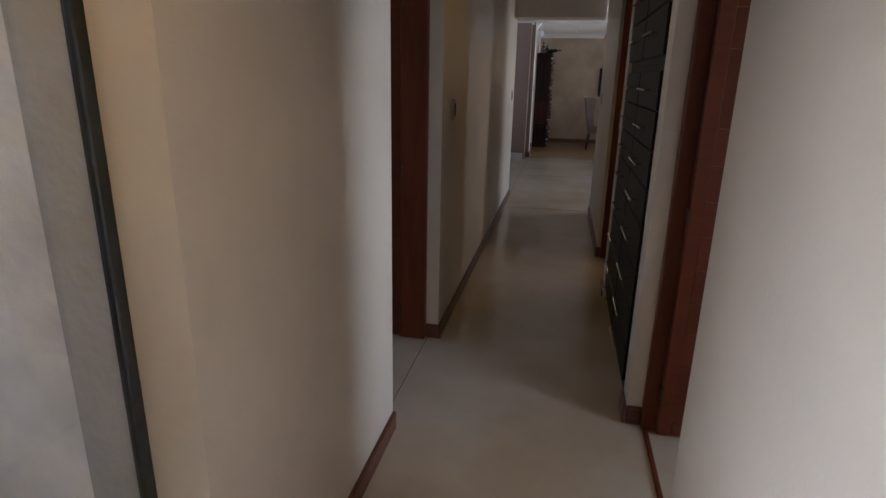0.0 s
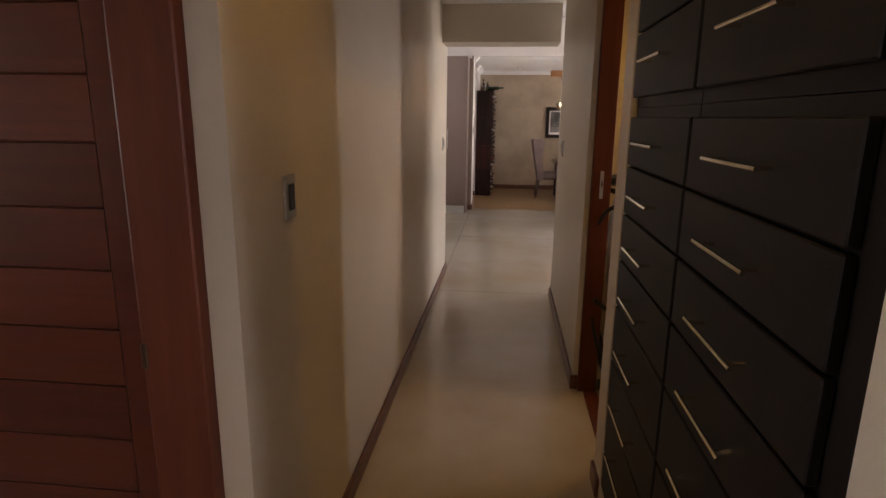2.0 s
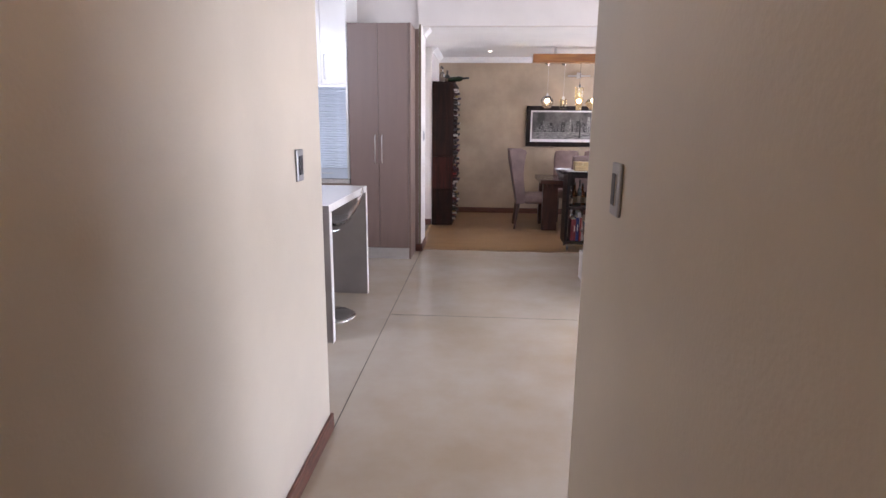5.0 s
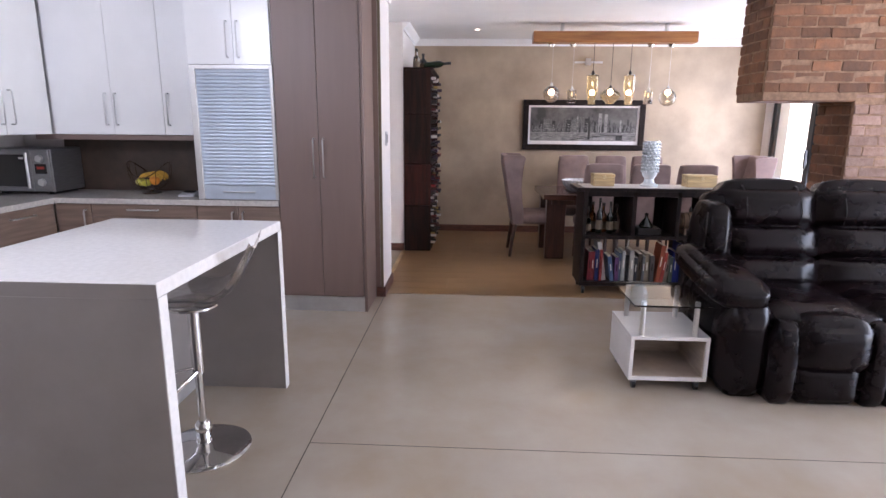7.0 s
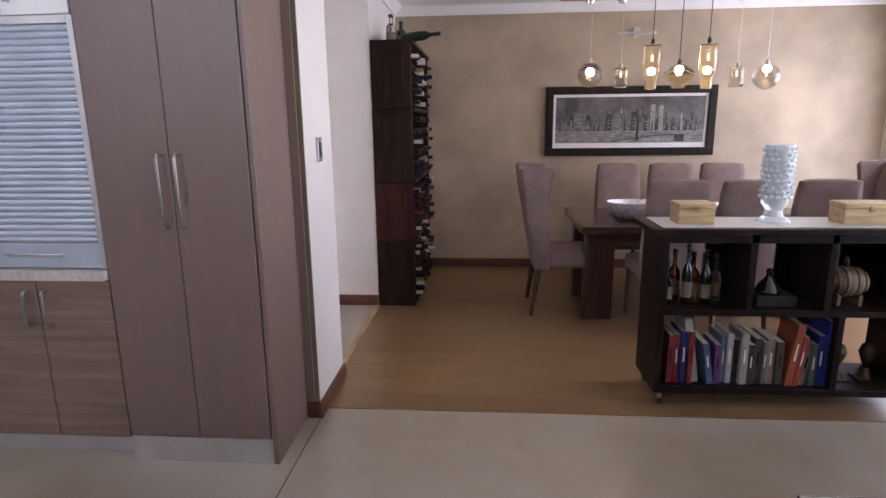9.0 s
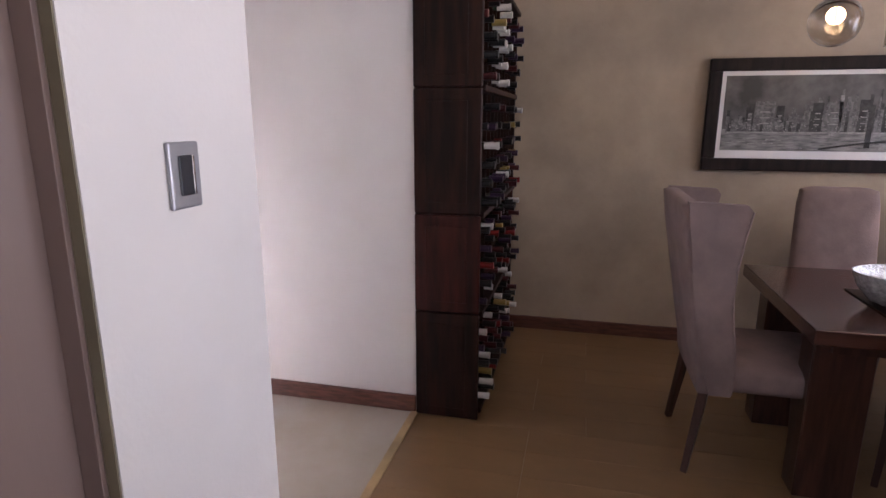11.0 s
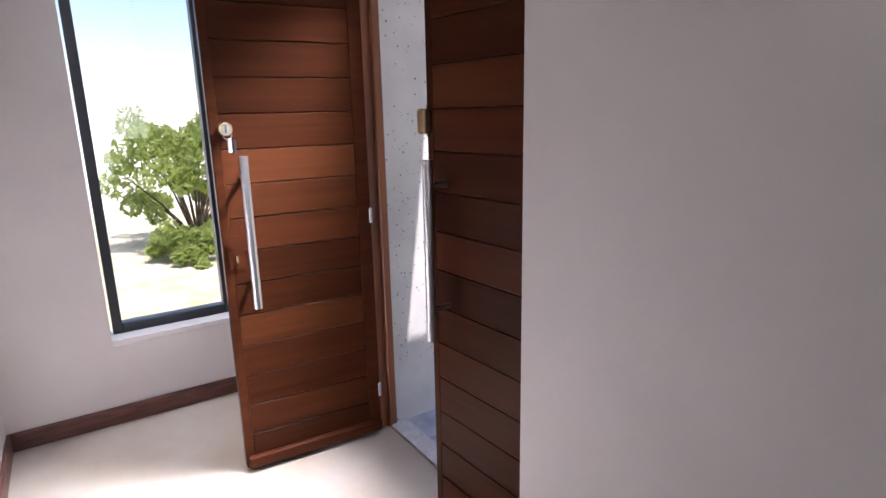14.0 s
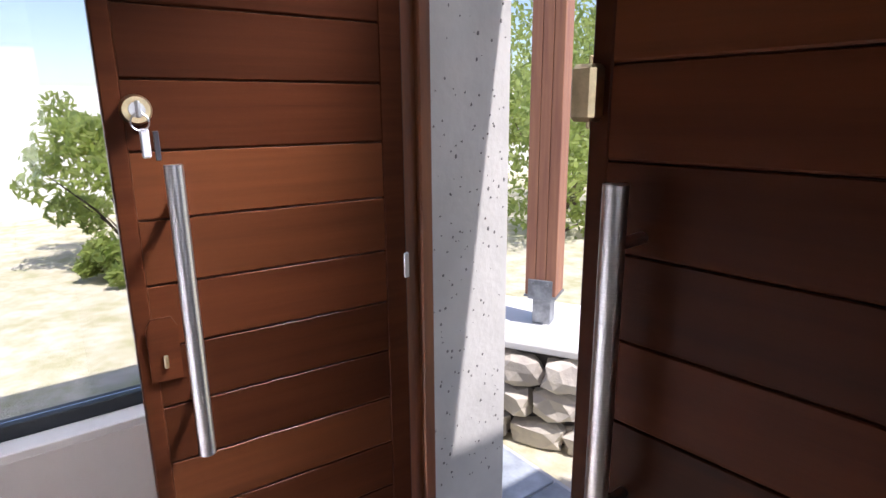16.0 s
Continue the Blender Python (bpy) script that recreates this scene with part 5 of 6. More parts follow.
def dining_table():
    t = thing("dining_table", pose(1.062, 11.735, 0), "long dark mahogany dining table with block legs", "dining table")
    W, D = 1.90, 0.90
    part("tabletop", one_box(0, W, 0, D, 0.645, 0.70, bevel=0.004, segs=2), M_TABLEWOOD, t)
    part("apron", one_box(0.10, W - 0.10, 0.10, D - 0.10, 0.585, 0.645), M_LEGWOOD, t)
    for x in (0.05, W - 0.25):
        for y in (0.12, D - 0.24):
            part("leg", one_box(x, x + 0.20, y, y + 0.12, 0.0, 0.645, bevel=0.004), M_LEGWOOD, t)
    return t


dining_table()


def side_chair(label):
    c = thing("dining_chair", pose(0, 0, 0), label, "chair", "chairs round the dining table")
    bm = bmesh.new()
    cushion(bm, -0.19, 0.19, 0.02, 0.42, 0.36, 0.47, 0.012, 6)
    part("seat", bm, M_VELVET, c, smooth=True)
    bm = bmesh.new()
    cushion(bm, -0.19, 0.19, -0.04, 0.045, 0.34, 1.03, 0.008, 7)
    for v in bm.verts:
        k = (v.co.z - 0.40) / 0.63
        v.co.y -= 0.075 * max(0, k) ** 1.3
        v.co.x *= 1 - 0.06 * max(0, k)
    part("backrest", bm, M_VELVET, c, smooth=True)
    for x in (-0.16, 0.16):
        for y, dy in ((0.0, -0.06), (0.38, 0.02)):
            bm = bmesh.new()
            rod(bm, (x, y, 0.37), (x * 1.04, y + dy, 0.0), 0.024, 0.016, 4)
            part("leg", bm, M_LEGWOOD, c)
    return c


_first = side_chair("mauve-taupe velvet dining chair with dark legs drawn up to the table")
_first.matrix_basis = at(pose(1.61, 11.60, 0))
for _x in (2.06, 2.51):
    copy_thing(_first, at(pose(_x, 11.60, 0)))
for _x in (1.57, 2.02, 2.46):
    copy_thing(_first, at(pose(_x, 12.97, 0, 0, 0, 180)))


def wing_chair(m, label):
    c = thing("wing_chair", m, label, "chair", "chairs round the dining table")
    bm = bmesh.new()
    cushion(bm, -0.25, 0.25, 0.03, 0.50, 0.36, 0.47, 0.015, 6)
    part("seat", bm, M_VELVET, c, smooth=True)
    bm = bmesh.new()
    cushion(bm, -0.26, 0.26, -0.045, 0.03, 0.35, 1.085, 0.006, 7)
    for v in bm.verts:
        k = max(0, (v.co.z - 0.42) / 0.66)
        v.co.y -= 0.12 * k
    part("backrest", bm, M_VELVET, c, smooth=True)
    for s in (-1, 1):
        bm = bmesh.new()
        prism(bm, [(0.0, 0.36), (0.075, 0.36), (0.08, 0.47), (0.062, 0.60), (0.047, 0.72), (0.048, 0.84), (0.06, 0.96), (0.078, 1.06), (0.06, 1.083), (-0.135, 1.09), (-0.09, 0.75), (-0.04, 0.5)], s * 0.235, s * 0.272, "x")
        w = part("wing", bm, M_VELVET, c)
        bm = bmesh.new()
        sweep(bm, [(s * 0.2735, y, z) for y, z in ((0.075, 0.37), (0.08, 0.47), (0.062, 0.60), (0.047, 0.72), (0.048, 0.84), (0.06, 0.96), (0.078, 1.06))], 0.004, 6)
        part("piping", bm, M_VELVET, w)
    for x in (-0.205, 0.205):
        for y, dy in ((0.0, -0.05), (0.46, 0.02)):
            bm = bmesh.new()
            rod(bm, (x, y, 0.37), (x * 1.1, y + dy, 0.0), 0.026, 0.017, 4)
            part("leg", bm, M_LEGWOOD, c)
    return c


wing_chair(pose(0.795, 12.15, 0, 0, 0, -90), "tall mauve-taupe wing chair at the head of the table")
wing_chair(pose(3.30, 12.19, 0, 0, 0, 90), "tall mauve-taupe wing chair at the far head of the table")

M_SILVERBOWL = material("hammered_silver_bowl", (0.78, 0.78, 0.78), 0.25, 0.45, vary=0.25, scale=45, bump=0.9, bump_scale=70, color2=(0.45, 0.45, 0.46))


def silver_bowl(x, y, k, label):
    bm = bmesh.new()
    lathe(bm, [(0.10, 0), (0.14, 0.012), (0.185, 0.05), (0.205, 0.09), (0.20, 0.09), (0.18, 0.052), (0.135, 0.02), (0.0, 0.012)], (0, 0, 0), 36)
    for v in bm.verts:
        v.co *= k
        v.co.y *= 0.72
        v.co.z *= 1.35
    solo("silver_bowl", bm, M_SILVERBOWL, label, "bowl", "silver bowls", smooth=True, m=pose(x, y, 0.7055))


silver_bowl(1.49, 12.06, 1.02, "oval hammered silver bowl on the dining table")
silver_bowl(2.18, 12.10, 0.8, "smaller hammered silver bowl on the dining table")
solo("table_runner", one_box(1.35, 2.75, 11.92, 12.28, 0.7005, 0.7045), M_WENGE, "dark brown woven runner on the dining table", "table runner")

# framed city print
M_PRINTSKY = material("print_sky_grey", (0.11, 0.105, 0.10), 0.4, vary=0.35, scale=4)
M_PRINTDARK = material("print_dark_grey", (0.035, 0.034, 0.033), 0.4, vary=0.4, scale=30)
M_PRINTMID = material("print_mid_grey", (0.17, 0.165, 0.16), 0.4, vary=0.6, scale=60, color2=(0.05, 0.05, 0.05))
M_PRINTLIGHT = material("print_light_grey", (0.28, 0.27, 0.26), 0.4, vary=0.2, scale=40)
M_PRINTWATER = material("print_water_grey", (0.28, 0.27, 0.26), 0.4, vary=0.6, scale=10, stretch=(1, 1, 6), color2=(0.07, 0.07, 0.07))


def framed_print():
    f = thing("framed_print", pose(0.96, 13.396, 1.085), "wide black framed black-and-white city skyline print", "picture")
    W, H = 1.535, 0.625
    for n, b in (("frame_rail", (0, W, -0.035, 0, 0, 0.07)), ("frame_rail", (0, W, -0.035, 0, H - 0.07, H)), ("frame_rail", (0, 0.07, -0.035, 0, 0.07, H - 0.07)), ("frame_rail", (W - 0.07, W, -0.035, 0, 0.07, H - 0.07))):
        part(n, one_box(*b, bevel=0.006, segs=2), M_WENGE, f)
    part("mount", one_box(0.07, W - 0.07, -0.012, -0.004, 0.07, H - 0.07), M_WHITELAC, f, "white mount")
    a0, a1, z0, z1 = 0.095, W - 0.095, 0.115, H - 0.095
    p = part("print", one_box(a0, a1, -0.0145, -0.012, z0, z1), M_PRINTSKY, f, "dark grey night sky")
    part("water", one_box(a0, a1, -0.0155, -0.0145, z0, z0 + 0.12), M_PRINTWATER, p)
    r = random.Random(5)
    for layer, mats in ((0, (M_PRINTDARK, M_PRINTMID)), (0.5, (M_PRINTDARK, M_PRINTMID, M_PRINTMID)), (1, (M_PRINTMID, M_PRINTMID, M_PRINTDARK, M_PRINTDARK))):
        x = a0 + 0.02
        while x < a1 - 0.03:
            w = r.uniform(0.008, 0.022)
            u = (x - a0) / (a1 - a0)
            h = (0.05 + 0.10 * r.random() ** 2) * (1.2 if 0.3 < u < 0.8 else 0.8) * (1.25 - 0.45 * layer)
            d = 0.0005 * layer + r.uniform(0, 0.0004)
            part("tower_block", one_box(x, x + w, -0.0163 - d, -0.0145, z0 + 0.10, z0 + 0.12 + h), r.choice(mats), p)
            x += w * r.uniform(0.8, 1.5)
    marks = [(0.09, 0.12, 0.20, M_PRINTDARK), (0.125, 0.20, 0.215, M_PRINTMID), (0.205, 0.235, 0.19, M_PRINTDARK), (0.34, 0.38, 0.205, M_PRINTDARK), (0.39, 0.455, 0.21, M_PRINTMID), (0.435, 0.45, 0.245, M_PRINTLIGHT),
             (0.51, 0.55, 0.22, M_PRINTDARK), (0.60, 0.635, 0.185, M_PRINTDARK), (0.64, 0.67, 0.285, M_PRINTLIGHT), (0.695, 0.725, 0.275, M_PRINTLIGHT), (0.84, 0.855, 0.20, M_PRINTLIGHT)]
    for u0, u1, h, m in marks:
        part("landmark_tower", one_box(a0 + u0 * (a1 - a0), a0 + u1 * (a1 - a0), -0.0170, -0.0145, z0 + 0.105, z0 + 0.06 + h), m, p)
        for k in range(3):
            part("lit_window", one_box(a0 + (u0 + 0.25 * (u1 - u0)) * (a1 - a0), a0 + (u0 + 0.75 * (u1 - u0)) * (a1 - a0), -0.0173, -0.0145, z0 + 0.03 + h * (0.55 + 0.15 * k), z0 + 0.036 + h * (0.55 + 0.15 * k)), M_PRINTLIGHT if m is not M_PRINTLIGHT else M_PRINTMID, p)
    bm = bmesh.new()
    for _ in range(240):
        u, v = r.random(), r.random()
        x, z = a0 + 0.03 + u * (a1 - a0 - 0.06), z0 + 0.10 + (0.10 if 0.3 < u < 0.8 else 0.06) * v
        box(bm, x, x + r.uniform(0.003, 0.008), -0.0181, -0.0165, z, z + r.uniform(0.002, 0.006))
    tagged(part("city_lights", bm, M_PRINTLIGHT, p), kind="stuff")
    bm = bmesh.new()
    for _ in range(26):
        x, q = a0 + r.uniform(0.02, 0.9) * (a1 - a0), r.uniform(0.02, 0.10)
        z = z0 + r.uniform(0.008, 0.09)
        box(bm, x, x + q, -0.0159, -0.0150, z, z + r.uniform(0.003, 0.008))
    tagged(part("water_glints", bm, M_PRINTLIGHT, p), kind="stuff")
    part("bridge_tower", one_box(a0 + 0.545 * (a1 - a0), a0 + 0.565 * (a1 - a0), -0.0188, -0.0145, z0 + 0.02, z0 + 0.21), M_PRINTDARK, p)
    part("bridge_tower", one_box(a0 + 0.81 * (a1 - a0), a0 + 0.87 * (a1 - a0), -0.0186, -0.0145, z0 + 0.01, z0 + 0.075), M_PRINTDARK, p)
    bm = bmesh.new()
    sweep(bm, [(a0 + (0.38 + 0.46 * k / 12) * (a1 - a0), -0.0182, z0 + 0.012 + 0.06 * math.sin(k / 12 * 1.7)) for k in range(13)], 0.005, 5)
    part("bridge_deck", bm, M_PRINTDARK, p)
    part("quay_light", one_box(a0 + 0.60 * (a1 - a0), a0 + 0.79 * (a1 - a0), -0.0162, -0.0145, z0 + 0.012, z0 + 0.045), M_PRINTLIGHT, p)
    part("shore_line", one_box(a0 + 0.03, a1, -0.0178, -0.0145, z0 + 0.098, z0 + 0.106), M_PRINTLIGHT, p)


framed_print()
# small shelf-like wall ornament above the print; gives no light
bm = bmesh.new()
box(bm, -0.17, 0.17, -0.06, -0.045, -0.012, 0.012)
box(bm, -0.03, 0.03, -0.045, 0, -0.03, 0.05)
solo("wall_ornament", bm, M_STEEL, "slim steel shelf-like ornament on the wall above the print", "lamp", m=pose(1.74, 13.398, 2.16))

# pendant beam
M_BEAM = material("honey_oiled_beam", (0.42, 0.19, 0.06), 0.4, vary=0.3, scale=3, stretch=(0.7, 8, 8), bump=0.1, color2=(0.26, 0.10, 0.035))
M_GLOBE = glass_material("champagne_pendant_glass", (0.93, 0.86, 0.70))
M_GLOBEAMBER = glass_material("amber_pendant_glass", (0.96, 0.89, 0.70))
M_GLOBESMOKE = glass_material("smoky_pendant_glass", (0.74, 0.71, 0.67))
M_GLOBE.node_tree.nodes["Principled BSDF"].inputs["IOR"].default_value = 1.12
for _m in (M_GLOBE, M_GLOBEAMBER, M_GLOBESMOKE):   # blown thin: hardly bends what is behind it
    _b = _m.node_tree.nodes["Principled BSDF"]
    _b.inputs["IOR"].default_value = 1.06
    _b.inputs["Coat Weight"].default_value = 0.8
    _b.inputs["Coat Roughness"].default_value = 0.02
M_BULB = glow_material("warm_bulb", (1.0, 0.72, 0.34), 0.9)
M_CABLE = material("black_cable", (0.01, 0.01, 0.01), 0.6)


def pendant_beam():
    b = thing("pendant_light", pose(0.93, 12.12, 0), "oiled wooden beam with seven smoky glass pendants", "pendant light")
    W = 1.67
    part("beam", one_box(0, W, 0, 0.16, 2.235, 2.345, bevel=0.006), M_BEAM, b)
    for x in (0.3, W - 0.3):
        bm = bmesh.new()
        rod(bm, (x, 0.08, 2.345), (x, 0.08, DZ), 0.02, seg=12)
        part("ceiling_rod", bm, M_STEEL, b, smooth=True)
    kinds = (("globe", 0.217, 1.722), ("cylinder", 0.434, 1.70), ("tube", 0.645, 1.77), ("oval", 0.837, 1.71), ("tube", 1.03, 1.77), ("cylinder", 1.235, 1.69), ("globe", 1.436, 1.69))
    for kind, x, z in kinds:
        bm = bmesh.new()
        if kind == "globe":
            prof = [(0.02, 0.085)] + [(0.088 * math.sin(a), 0.088 * math.cos(a)) for a in [0.35 + 2.6 * k / 12 for k in range(13)]] + [(0.02, -0.084)]
        elif kind == "oval":
            prof = [(0.02, 0.075), (0.05, 0.07), (0.10, 0.025), (0.108, 0.0), (0.095, -0.03), (0.06, -0.06), (0.045, -0.085), (0.04, -0.09)]
        elif kind == "cylinder":
            prof = [(0.02, 0.07), (0.048, 0.065), (0.048, -0.065), (0.044, -0.068)]
        else:
            prof = [(0.02, 0.16), (0.058, 0.145), (0.062, 0.0), (0.058, -0.045), (0.042, -0.06), (0.04, -0.15), (0.036, -0.155)]
        lathe(bm, prof, (x, 0.08, z), 24)
        bmesh.ops.recalc_face_normals(bm, faces=bm.faces)
        bmesh.ops.solidify(bm, geom=bm.faces[:], thickness=0.0015)
        g = part("pendant_glass", bm, {"tube": M_GLOBEAMBER, "oval": M_GLOBE}.get(kind, M_GLOBESMOKE), b, "smoky amber glass %s" % kind, smooth=True)
        g.visible_shadow = False
        bm = bmesh.new()
        zz = z + (0.05 if kind == "tube" else 0.015)
        lathe(bm, [(0.003, 0.03), (0.005, 0.015), (0.0055, 0.0), (0.004, -0.013), (0.0, -0.016)], (x, 0.08, zz), 12)
        part("bulb", bm, M_BULB, g, "glowing warm filament bulb", smooth=True)
        top = z + prof[0][1]
        bm = bmesh.new()
        rod(bm, (x, 0.08, top - 0.012), (x, 0.08, top + 0.03), 0.018, 0.01, 14)
        part("lamp_cap", bm, M_CABLE if kind in ("tube", "oval") else M_STEEL, g, smooth=True)
        bm = bmesh.new()
        rod(bm, (x, 0.08, top + 0.02), (x, 0.08, 2.236), 0.003 if kind in ("tube", "oval") else 0.0012, seg=6)
        part("cable", bm, M_CABLE if kind in ("tube", "oval") else M_STEEL, g)
    for x in (0.2, 0.42, 1.22, 1.43):
        bm = bmesh.new()
        lathe(bm, [(0.03, 0.0), (0.034, -0.01), (0.022, -0.035), (0.0, -0.036)], (x, 0.08, 2.235), 16)
        part("socket_cup", bm, M_CHROME, b, "chrome cup", smooth=True)


pendant_beam()
for _x in (0.217, 0.645, 0.837, 1.03, 1.436):
    _l = new("pendant_bulb_light", bpy.data.lights.new("pendant_bulb_light", "POINT"))
    _l.data.energy, _l.data.color, _l.data.shadow_soft_size = 0.2, (1.0, 0.7, 0.38), 0.03
    _l.location = Vector((0.93 + _x, 12.20, 1.74)) * UNIT

# recessed ceiling spots
M_SPOT = glow_material("spot_glow", (1.0, 0.85, 0.65), 2.2)


def downlight(x, y, z):
    d = thing("downlight", pose(x, y, z), "small white recessed ceiling spotlight", "ceiling light", "ceiling spotlights")
    bm = bmesh.new()
    lathe(bm, [(0.028, -0.002), (0.042, -0.004), (0.044, 0.0)], (0, 0, 0), 20)
    part("ring", bm, M_WHITELAC, d, smooth=True)
    bm = bmesh.new()
    rod(bm, (0, 0, -0.0025), (0, 0, 0.0), 0.027, seg=16)
    part("lens", bm, M_SPOT, d)


for _x, _y in ((0.35, 12.6), (3.2, 12.7), (3.3, 11.4)):
    downlight(_x, _y, DZ)
for _y in (4.9, 2.3):
    downlight(0.09, _y, CZ)
downlight(1.5, 3.9, 2.40)

# wine rack
M_RACK = material("dark_stained_pine", (0.032, 0.012, 0.008), 0.5, spec=0.15, vary=0.45, scale=3, stretch=(7, 7, 0.8), bump=0.1, color2=(0.010, 0.006, 0.005))
M_RACKRED = material("red_stained_pine", (0.055, 0.013, 0.009), 0.42, spec=0.2, vary=0.45, scale=3, stretch=(7, 7, 0.8), bump=0.1, color2=(0.014, 0.006, 0.005))


def wine_rack():
    r = thing("wine_rack", pose(-0.424, 12.13, 0), "tall dark stained wine rack filled with bottles", "wine rack")
    D, L, H = 0.294, 1.13, 1.955
    for z0, z1, m in ((0, 0.515, M_RACK), (0.519, 0.966, M_RACKRED), (0.97, 1.50, M_RACK), (1.504, H, M_RACK)):
        part("end_panel", one_box(0.0, D, -0.022, 0.0, z0 + 0.002, z1, bevel=0.004), m, r)
        part("end_panel", one_box(0.0, D, L, L + 0.02, z0 + 0.002, z1, bevel=0.004), m, r)
        part("inset_panel", one_box(0.05, D - 0.06, -0.024, -0.020, z0 + 0.05, z1 - 0.05, bevel=0.0015), m, r)
    part("back_board", one_box(0.0, 0.012, 0.0, L, 0, H), M_RACK, r)
    part("top_board", one_box(-0.0, D + 0.02, -0.03, L + 0.02, H, H + 0.025, bevel=0.004), M_RACK, r)
    for z in (0.04, 0.515, 0.966, 1.50):
        part("shelf", one_box(0.012, D + 0.012, 0.0, L, z - 0.012, z + 0.012, bevel=0.002), M_RACK, r)
    for k in range(1, 10):
        part("divider", one_box(0.02, D - 0.02, k * 0.113 - 0.004, k * 0.113 + 0.004, 0.05, H), M_RACK, r)
    return r


wine_rack()
_caps = [flat_color("capsule_red", (0.22, 0.015, 0.015), 0.3), flat_color("capsule_black", (0.015, 0.015, 0.016), 0.3), flat_color("capsule_gold", (0.35, 0.25, 0.08), 0.3), flat_color("capsule_white", (0.62, 0.6, 0.58), 0.4),
         flat_color("capsule_purple", (0.04, 0.02, 0.05), 0.3), flat_color("capsule_wine", (0.07, 0.013, 0.016), 0.3)]
_capw = [1, 13, 1, 2, 2, 4]
_bodies = [M_DARKGLASS, flat_color("green_bottle_glass", (0.012, 0.025, 0.012), 0.1), flat_color("brown_bottle_glass", (0.03, 0.012, 0.006), 0.1)]


def bottle_body(mat):
    bm = bmesh.new()
    lathe(bm, [(0.034, 0.0), (0.036, 0.01), (0.036, 0.16), (0.03, 0.19), (0.0145, 0.215), (0.0135, 0.26)], (0, 0, 0), 12, Matrix.Rotation(radians(90), 4, "Y"))
    return mesh_of("bottle_glass", bm, mat, True)


def bottle_cap(mat):
    bm = bmesh.new()
    lathe(bm, [(0.0148, 0.232), (0.0148, 0.285), (0.0165, 0.286), (0.0165, 0.297), (0.0, 0.298)], (0, 0, 0), 12, Matrix.Rotation(radians(90), 4, "Y"))
    return mesh_of("capsule", bm, mat, True)


_bm = [bottle_body(m) for m in _bodies]
_cm = [bottle_cap(m) for m in _caps]
_cn = ["red", "black", "gold", "white", "purple", "wine-red"]
_r = random.Random(21)
for _z0, _n in ((0.09, 5), (0.565, 5), (1.015, 6), (1.55, 5)):
    for _i in range(_n):
        for _j in range(10):
            if _r.random() < 0.06:
                continue
            _k = _r.choices(range(6), _capw)[0]
            if _z0 > 1.5 and _j in (3, 4, 5):
                _k = 3
            _b = thing("wine_bottle", pose(-0.40 + _r.uniform(-0.02, 0.035), 12.13 + 0.057 + _j * 0.113 + _r.uniform(-0.008, 0.008), _z0 + _i * 0.082 + _r.uniform(-0.003, 0.003), 0, 0, _r.uniform(-3, 3)),
                       "dark wine bottle with a %s capsule lying in the rack" % _cn[_k], "wine bottle", "bottles in the wine rack")
            for _nm, _me in (("bottle_glass", _r.choice(_bm)), ("capsule", _cm[_k])):
                _o = new(_nm, _me)
                _o.parent = _b

for _x, _y, _h, _q, _m in ((-0.30, 12.30, 0.20, 0.035, M_BOTTLECLEAR), (-0.24, 12.42, 0.17, 0.04, M_DARKGLASS), (-0.33, 12.55, 0.24, 0.035, M_AMBER)):
    spirit_bottle(_x, _y, 1.981, _h, _q, _m, "upright bottle standing on top of the wine rack")
_b = thing("wine_bottle", pose(-0.22, 12.35, 2.02, 0, -4, -12), "dark magnum bottle lying on top of the wine rack", "wine bottle", "bottles in the wine rack")
for _nm, _me in (("bottle_glass", _bm[1]), ("capsule", _cm[1])):
    _o = new(_nm, _me)
    _o.parent = _b

# dining glazing
_w = thing("window_2", pose(0, 0, 0), "charcoal framed sliding glass door beside the dining table", "window", kind="structure")
for _b in ((4.0, 4.06, 13.19, 13.25, 0, 2.2), (4.0, 4.06, 12.36, 12.45, 0.05, 2.15), (4.0, 4.06, 11.0, 11.06, 0, 2.2), (4.0, 4.06, 11.06, 13.19, 2.14, 2.2), (4.0, 4.06, 11.06, 13.19, 0, 0.05)):
    part("window_frame", one_box(*_b, bevel=0.003), M_BLACKALU, _w)
part("door_handle", one_box(3.97, 4.0, 12.39, 12.42, 0.95, 1.15, bevel=0.004), M_BLACKPL, _w)
for _y0, _y1 in ((12.45, 13.19), (11.06, 12.36)):
    _p = part("pane", one_box(4.027, 4.033, _y0, _y1, 0.05, 2.14), M_GLASS, _w)
    _p.visible_shadow = False

# ---- entrance hall ----
_dA = boarded_door("door_3", pose(-2.634, 12.337, 0, 0, 0, -94), 0.573, 2.08, 0.1218, M_BOARD, "varnished red-brown boarded front door leaf standing open", tall_handle=True, first=0.154, light=(3, 7, 8))
_dB = boarded_door("door_4", pose(-1.492, 12.298, 0, 0, 0, 184), 0.570, 2.08, 0.1218, M_BOARD, "varnished red-brown boarded front door leaf with steel pull", tall_handle=True, lip=False, first=0.154, light=(10,))

